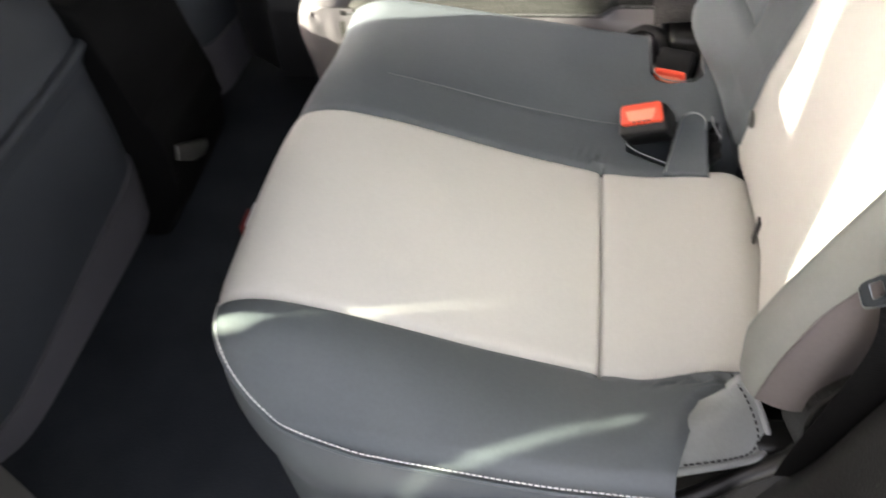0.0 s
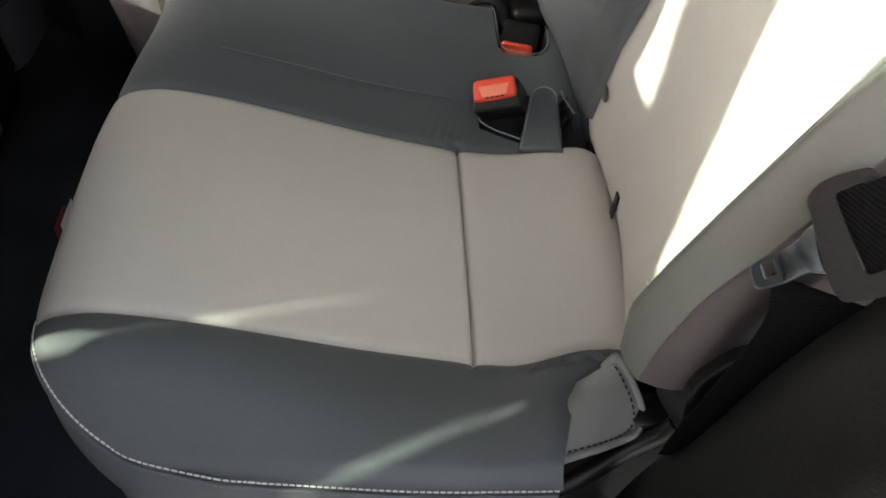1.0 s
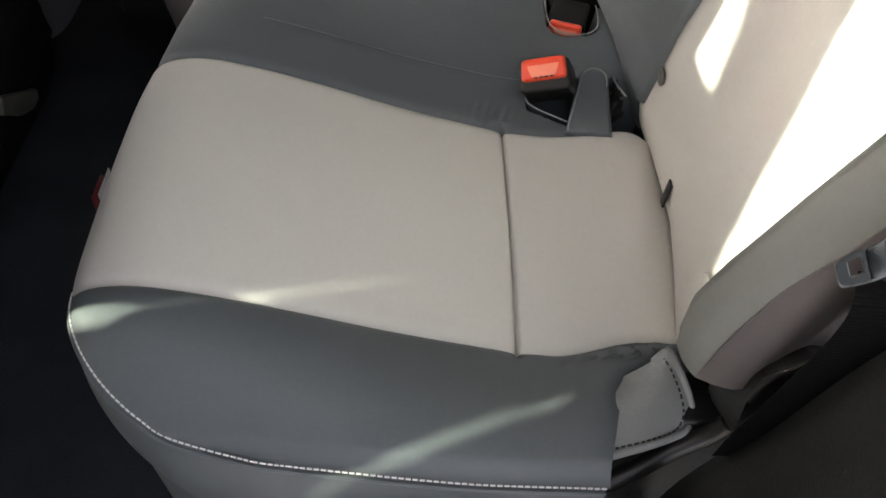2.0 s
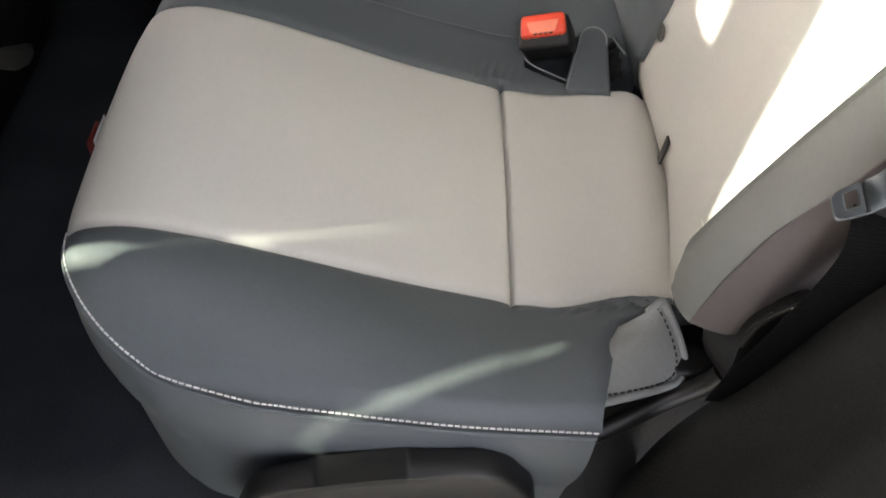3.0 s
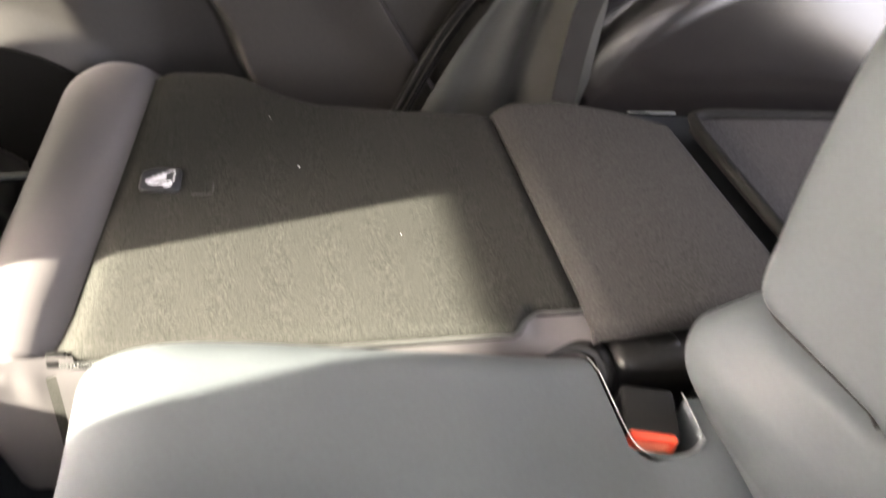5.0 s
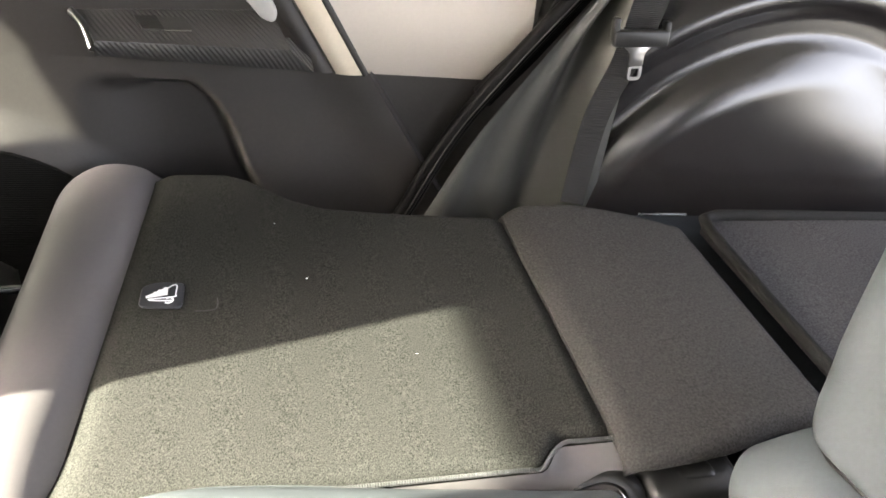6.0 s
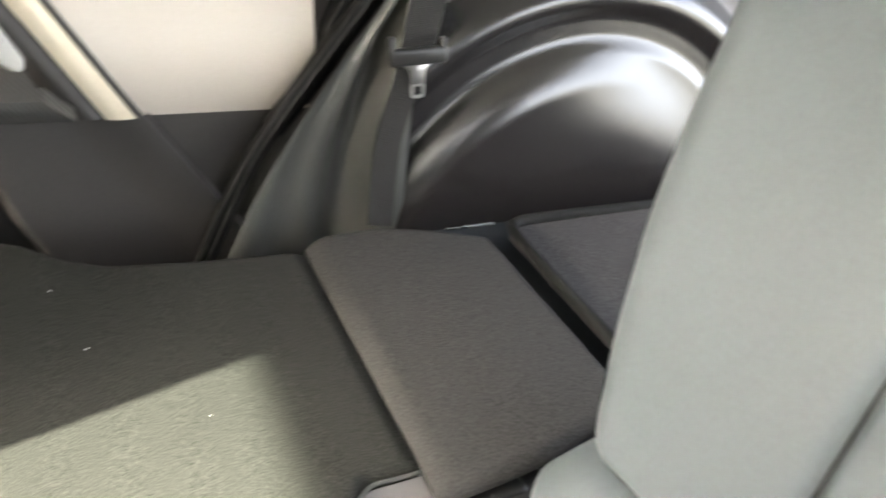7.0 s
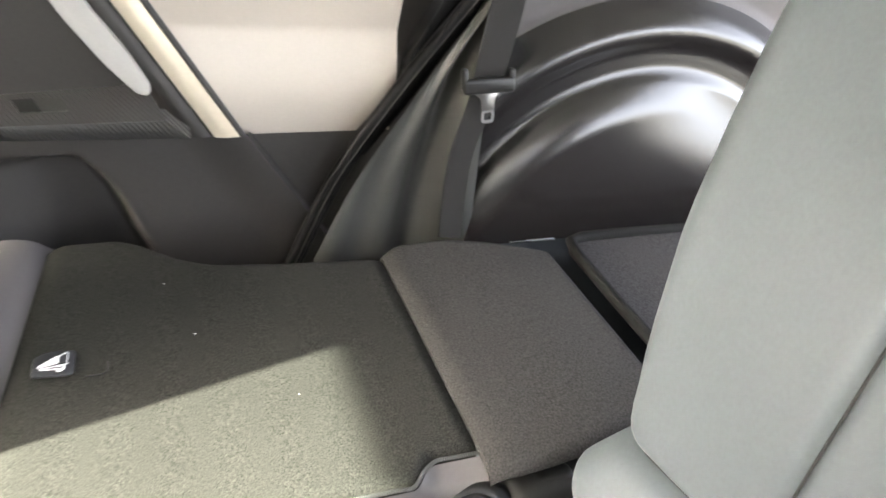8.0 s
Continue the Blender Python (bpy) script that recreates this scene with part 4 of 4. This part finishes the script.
def dome(outline, mid, m, depth):
    """A pillow-like cap over an outline in the plane of m, bulging along its z."""
    bm = bmesh.new()
    loops = []
    for k in range(9):
        a = math.pi / 2 * k / 8
        f = 1 - .42 * (1 - math.cos(a))
        loops.append([bm.verts.new(m @ Vector((mid[0] + (x - mid[0]) * f, mid[1] + (y - mid[1]) * f, depth * math.sin(a)))) for x, y in outline])
    n = len(outline)
    for p, q in zip(loops, loops[1:]):
        for k in range(n):
            bm.faces.new((p[k], p[(k + 1) % n], q[(k + 1) % n], q[k]))
    top = bm.verts.new(m @ Vector((mid[0], mid[1], depth * 1.03)))
    for k in range(n):
        bm.faces.new((loops[-1][k], loops[-1][(k + 1) % n], top))
    return bm


slope = Matrix(((1, 0, 0, 0), (0, 1, 0, 0), (0, -.57, 1, .231), (0, 0, 0, 1)))
HINGE = [(.290, .372), (.274, .407), (.266, .45), (.2655, .474), (.270, .488), (.279, .500), (.292, .507), (.335, .495), (.345, .44), (.32, .38)]
part("hinge_cover", prism(rounded(HINGE, .010, 5), slope @ pose(0, .462, 0, 90, 0, 0), .056, .004, 3), M_HINGE, base, "black rounded hinge cover")
part("hinge_lip", tube([(x + .002, .405, z - .001) for x, z in HINGE[2:8]], .0026, 8, 50), M_HINGE, base, "raised lip round the hinge cover")
part("trim_shelf", box((.258, .441, .29), (.325, .476, .338), .007, 4), M_BLACK, base, "shiny black plastic step beside the flap")
part("trim_rib", tube([(.165, .393, .283), (.215, .408, .304), (.252, .424, .317), (.283, .432, .336), (.294, .434, .356)], .009, 10, 40), M_BLACK, base, "rolled edge along the trim")


def near_arch(u, v):
    a = radians(188 - 118 * u)
    r = .394 + .066 * smooth(radians(157), radians(128), a) + .050 * (1 - (1 - v) ** 3) + .005 * math.sin(14 * v)
    y = .395 - .22 * v
    return CX + r * math.cos(a), y, CZ + r * math.sin(a) - .03 * v * v


part("wheel_arch_near", sheet(near_arch, 60, 40), M_BLACKR, None)
tagged(bpy.data.objects["wheel_arch_near"], "black textured plastic trim over the wheel arch by the door", "trim", kind="structure")
wall("sill", box((-.75, .12, -.10), (.30, .22, .03), .02), M_BLACK, "black plastic door sill", "sill")

nbelt = thing("seat_belt", "black webbing seat belt with latch plate and chrome tongue", "seat belt", "rear seat belts", at=(.33, .36, .6))
tdir = Vector((.79, -.02, .60)).normalized()
tside = Vector((-.28, .75, .595))
tside = (tside - tdir * tside.dot(tdir)).normalized()
tn = tdir.cross(tside)
nm = Matrix(((tside.x, tdir.x, -tn.x, 0), (tside.y, tdir.y, -tn.y, 0), (tside.z, tdir.z, -tn.z, 0), (0, 0, 0, 1)))
nm = Matrix.Translation(Vector((.2615, .398, .619)) + tdir * .036) @ nm
near_tongue = part("tongue", worn_tongue(nm), M_STEEL, nbelt, "chrome belt tongue")
# rolled rims in brighter metal than the tongue, which paints their highlight
HOLE = [(-.0040, -.0424), (.0060, -.0414), (.0064, -.0330), (-.0036, -.0342)]
part("hole_edge", join(*[tube([nm @ Vector((*HOLE[k - 1], .0022)), nm @ Vector((*HOLE[k], .0022))], .0006, 6, 6) for k in range(4)]), M_CHROME, near_tongue, "bright rolled edge of the hole, with painted highlight")
part("rolled_edge", tube([nm @ Vector((a, b, .0012)) for a, b in ((-.0120, -.0100), (-.0080, -.0175), (-.0080, -.024), (-.0087, -.0327), (-.0082, -.0440), (-.0060, -.0484), (.0056, -.0470))], .0008, 6, 40), M_CHROME, near_tongue, "bright rolled rim, with painted highlight")
part("latch_plate", latch(nm), M_LATCH, nbelt, "black moulded plastic latch plate")
LAP_A = [(.264, .400, .613), (.2667, .389, .591), (.2664, .386, .561), (.2611, .384, .517), (.2583, .384, .485), (.2534, .384, .44), (.252, .384, .40)]
LAP_B = [(.336, .392, .588), (.320, .387, .556), (.309, .385, .52), (.303, .384, .485), (.298, .384, .44), (.296, .385, .40)]
part("lap_webbing", thick_sheet(lambda u, v: curve_at(LAP_A, u).lerp(curve_at(LAP_B, u), v), 30, 4, (.001, .0012, 0)), M_WEB, nbelt, "black lap part of the belt")
part("webbing", thick_sheet(lambda u, v: nm @ Vector((.0055 + .048 * (v - .5), .0095 + .35 * u, .001 - .0085 * smooth(0, .045, u) + .04 * u * u)), 40, 4, tuple(tn * .0015)), M_WEB, nbelt)

# ---- front seats and console ----
def front_seat(y0, y1, x, zlow, label, left, right):
    s = thing("front_seat", label, "car seat", "front seats", at=(x, (y0 + y1) / 2, 0))
    mid, half = (y0 + y1) / 2, (y1 - y0) / 2

    def rear(u, v):
        z = zlow + (.972 - zlow) * u
        lo, hi = y0 + lerp_table(left, z), y1 + lerp_table(right, z)
        t = 2 * v - 1
        return x - .02 - .10 * u * u - .05 * abs(t) ** 8 + .010 * math.exp(-((z - .398) / .014) ** 2), (lo + hi) / 2 + (hi - lo) / 2 * t, z

    part("backrest", thick_sheet(rear, 60, 24, (-.11, 0, 0)), M_FRONT, s, "dark blue-grey vinyl backrest")
    part("lower_band", thick_sheet(lambda u, v: Vector(rear((.13 - .06 * v if y0 > 1 else .05 + .07 * v) * u, v)) + Vector((.006, 0, 0)), 6, 24, (-.02, 0, 0)), material("grey_band", (.058, .056, .064), .7, vary=.06, bump=.2, bump_scale=1200), s, "grey lower backrest band")
    part("piping", tube([Vector(rear((.408 - zlow) / (.972 - zlow), k / 12)) + Vector((.004, 0, 0)) for k in range(13)], .008, 8, 50), M_FRONT, s, "piping over the seatback pocket")
    # unseen headrest; its left edge is cut to bound the backrest's sun patch
    part("headrest", prism(rounded([(mid - .160, .90), (mid - .160, 1.012), (mid - .152, 1.07), (mid - .148, 1.10), (mid - .145, 1.165), (mid - .19, 1.25), (mid + .14, 1.25), (mid + .15, .90)], .02), pose(x - .20, 0, 0, 90, 0, 90), .08, .01), M_FRONT, s)
    for yy in (y0 + .06, y1 - .09):
        part("seat_rail", box((x - .60, yy, 0), (x - .22, yy + .03, .17), .006), M_BLACK, s)
    part("cushion", box((x - .62, y0 + .01, .16), (x - .10, y1 - .01, .34), .05, 4), M_FRONT, s)
    return s


# upper side offsets are set by the sun edges they cast, not seat shape
front_seat(.405, .945, -.58, .10, "dark blue-grey vinyl driver seat seen from behind", [(.2, .02), (.5, .02), (.70, .015), (.76, -.03), (.80, -.06), (.92, -.06)], [(.08, -.005), (.17, .015), (.26, .024), (.35, .028), (.40, .036), (.45, .040), (.53, -.02), (.60, -.045), (.66, -.060), (.705, -.065), (.73, -.057), (.75, -.05), (.80, -.05), (.92, -.07)])
front_seat(1.142, 1.56, -.56, .10, "dark blue-grey vinyl front passenger seat seen from behind", [(.1, .06), (.32, .06), (.45, .01), (.5, 0), (.92, 0)], [(.2, .012), (.47, .012), (.53, .002), (.60, .003), (.66, .008), (.74, .016), (.79, .03), (.92, .03)])
console = thing("center_console", "black plastic centre console between the front seats", "console", at=(-.8, 1.03, 0))
part("console_body", prism(rounded([(-1.5, 0), (-.62, 0), (-.572, .08), (-.552, .15), (-.550, .22), (-.572, .28), (-.585, .35), (-.600, .45), (-.625, .464), (-.70, .475), (-1.5, .49)], .012), pose(0, 1.165, 0, 90, 0, 0), .23, .012, 3), material("console_plastic", (.004, .004, .004), .8, vary=.2, spec=.08), console)
part("vent_cover", prism(rounded([(.961, .203), (1.052, .142), (1.047, .128), (1.022, .126), (.985, .146), (.950, .178)], .005, 4), pose(-.556, 0, 0, 90, 0, 90), .012, .003), M_PILLAR, console, "pale plastic cover")

tag = thing("paper_tag", "red and white paper tag under the cushion front", "tag", at=(-.29, .66, .3))
part("tag_card", box((-.290, .640, .29), (-.287, .672, .368), .0006, 1), M_REDTAG, tag)
part("tag_print", box((-.2865, .648, .29), (-.2855, .685, .365), .0003, 1), M_WHITE, tag, "white paper")

# sun blockers by the driver's pillar, strap flap beside the buckle, bracket by the hinge
sun_blocker = thing("seat_belt", "black sun blocker in place of the driver's belt by the pillar", "seat belt", at=(-.52, .376, .3))


# board-wide webbing, added as a blocker; its edges outline the cushion's sun wedge
def belt_blocker(u, v):
    z = .02 + 1.33 * u
    lo = lerp_table([(.80, .303), (.86, .305), (.929, .322), (.952, .333), (1.021, .357), (1.079, .379), (1.103, .386), (1.25, .43)], z)
    hi = lerp_table([(.535, .405), (.555, .388), (.567, .383), (.587, .374), (.600, .377), (.609, .382), (.618, .3865), (.625, .388), (.631, .394), (.639, .4005), (.648, .4095), (.659, .4195), (.673, .4285), (.682, .433), (.80, .433), (.84, .39)], z) if z < .84 else max(.39, lo + .07)
    return -.60, lo + (hi - lo) * v, z


# second added blocker, bounding the sun wedge on its other side
def wedge_blocker(u, v):
    z = .50 + .26 * u
    lo = lerp_table([(.535, .402), (.573, .405), (.593, .400), (.609, .395), (.618, .389), (.624, .3895), (.628, .401), (.631, .4035), (.639, .4068), (.648, .4138), (.659, .4228), (.673, .4300), (.682, .431)], z)
    return -.60, lo + (.475 - lo) * v, z


part("webbing", thick_sheet(belt_blocker, 420, 4, (.002, 0, 0)), M_WEB, sun_blocker)
part("blocker_sheet", thick_sheet(wedge_blocker, 180, 4, (.002, 0, 0)), M_WEB, sun_blocker)
strap = thing("buckle_strap", "dark grey vinyl strap flap beside the buckle pocket", "strap", at=(.22, .84, .33))


c0, c1 = Vector((.2228, .808, .327)), Vector((.234, .897, .356))
along = (c1 - c0).normalized()
across = along.cross(Vector((-.1, 0, 1))).normalized()
sm = Matrix((across, along, across.cross(along))).transposed().to_4x4()
sm.translation = c0
SL = (c1 - c0).length
STRAP = [(-.0275, 0), (.0275, 0), (.0188, SL - .024)] + [(.0185 * math.cos(radians(a)), SL - .0185 + .0185 * math.sin(radians(a))) for a in range(0, 181, 12)] + [(-.0188, SL - .024)]
part("strap_cover", prism(STRAP, sm @ pose(0, 0, -.014), .026, .006, 4), M_DARK, strap)
part("strap_piping", tube([sm @ Vector((x * .86, y - (.004 if y > .05 else 0), .0122)) for x, y in STRAP[2:]] + [sm @ Vector((-.0245, .002, .0122))], .0010, 6, 90), M_PIPE, strap, "grey piping")
hem = [(.258, .900, .352), (.2535, .870, .366), (.2525, .836, .380), (.2525, .812, .390)]
part("backrest_hem", tube(hem, .0012, 6, 30), M_PIPE, seat, "pale piping along the backrest hem")
part("hem_cloth", thick_sheet(lambda u, v: (.240 + .024 * v, .834 + .056 * u, .318 + .030 * v + .005 * math.sin(17 * u + 3 * v) + .003 * math.sin(31 * u - 6 * v)), 24, 12, (0, 0, -.01)), M_BLACK, seat, "black wrinkled lining under the backrest")
bracket = thing("seat_hinge_bracket", "black plastic seat hinge bracket behind the cushion", "hinge", at=(.27, 1.11, .27))
part("bracket_body", box((.212, 1.070, .27), (.31, 1.15, .358), .014, 4), M_BLACK, bracket)
part("bracket_arm", tube([(.150, 1.112, .338), (.178, 1.110, .348), (.200, 1.098, .345), (.208, 1.078, .330), (.208, 1.07, .30)], .013, 12, 40, .6), M_BLACK, bracket, "curved black bracket arm")
part("bracket_pad", dome(rounded([(-.020, -.011), (.020, -.011), (.020, .011), (-.020, .011)], .009), (0, 0), Matrix.Translation((.262, 1.098, .356)), .004), M_BLACK, bracket, "worn black pad")

# open rear door beside the camera, out of view; blocks sun on the near arch
odoor = thing("open_rear_door", "open charcoal rear door with tinted window", "car door", at=(-.36, .2, 0))
DM = Matrix.Translation((-.38, .2, 0)) @ pose(0, 0, 0, 90, 0, -70)
part("door_panel", prism([(0, .0), (.95, .0), (1.0, .5), (.98, .97), (0, .97)], DM, .07, .02), M_DOOR, odoor)
part("window_frame", join(prism([(0, .97), (.05, .97), (.16, 1.36), (.10, 1.40)], DM, .05), prism([(.10, 1.36), (.75, 1.36), (.75, 1.41), (.10, 1.41)], DM, .05), prism([(.90, .97), (.97, .97), (.80, 1.41), (.74, 1.38)], DM, .05)), M_BLACK, odoor, "black window frame")
part("tinted_pane", prism([(.05, .97), (.90, .97), (.75, 1.37), (.15, 1.37)], DM @ pose(0, 0, .02), .005), material("tinted_glass", (.02, .025, .022), .05, vary=.05, coat=.5), odoor, "dark tinted window pane")
for yy in (1.290, 1.432):
    part("headrest_post", tube([(-.34, yy, .325), (-.37, yy, .323), (-.42, yy, .318)], .005, 8, 8), M_CHROME, folded, "chrome headrest post")


def rest(u, v):
    """Upper skin of the folded seat's headrest, with a hollow round each post."""
    x, y = -.385 - (.065 + .095 * smooth(0, .3, v)) * u, 1.215 + .30 * v
    edge = min(u * .16, (1 - u) * .16, v * .30, (1 - v) * .30)
    z = .335 - .045 * max(0, 1 - edge / .045) ** 2
    for yy in (1.290, 1.432):
        z -= .020 * math.exp(-(((x + .397) / .022) ** 2 + ((y - yy) / .030) ** 2) ** 1.5)
    return x, y, z


part("headrest", thick_sheet(rest, 40, 60, (0, 0, -.13)), M_REST, folded, "black vinyl headrest")

wall("floor_riser", box((-.10, .42, .0), (.42, 1.62, .225), .01), M_FLOOR, "black carpeted riser under the rear seats", "floor")
wall("floor_riser_rear", box((.300, .43, .226), (.40, 1.05, .325), .005), M_FLOOR, "black carpeted step behind the cushion", "floor")


# tie-down hook low on the wheel arch
hook = thing("tie_down_hook", "chrome cargo tie-down ring on a black plastic base", "cargo hook", at=(.875, 1.545, .39))
part("hook_base", dome([(.878 + .024 * math.cos(a * math.pi / 12), .400 + .024 * math.sin(a * math.pi / 12)) for a in range(24)], (.878, .400), pose(0, 1.549, 0, 90, 0, 0), .012), M_BLACK, hook, "black plastic base")
part("hook_ring", tube([(.878 + .015 * math.cos(a * math.pi / 8), 1.532 - .004 * math.sin(a * math.pi / 8), .405 + .015 * math.sin(a * math.pi / 8)) for a in range(17)], .0028, 8, 40), M_CHROME, hook, "chrome ring")
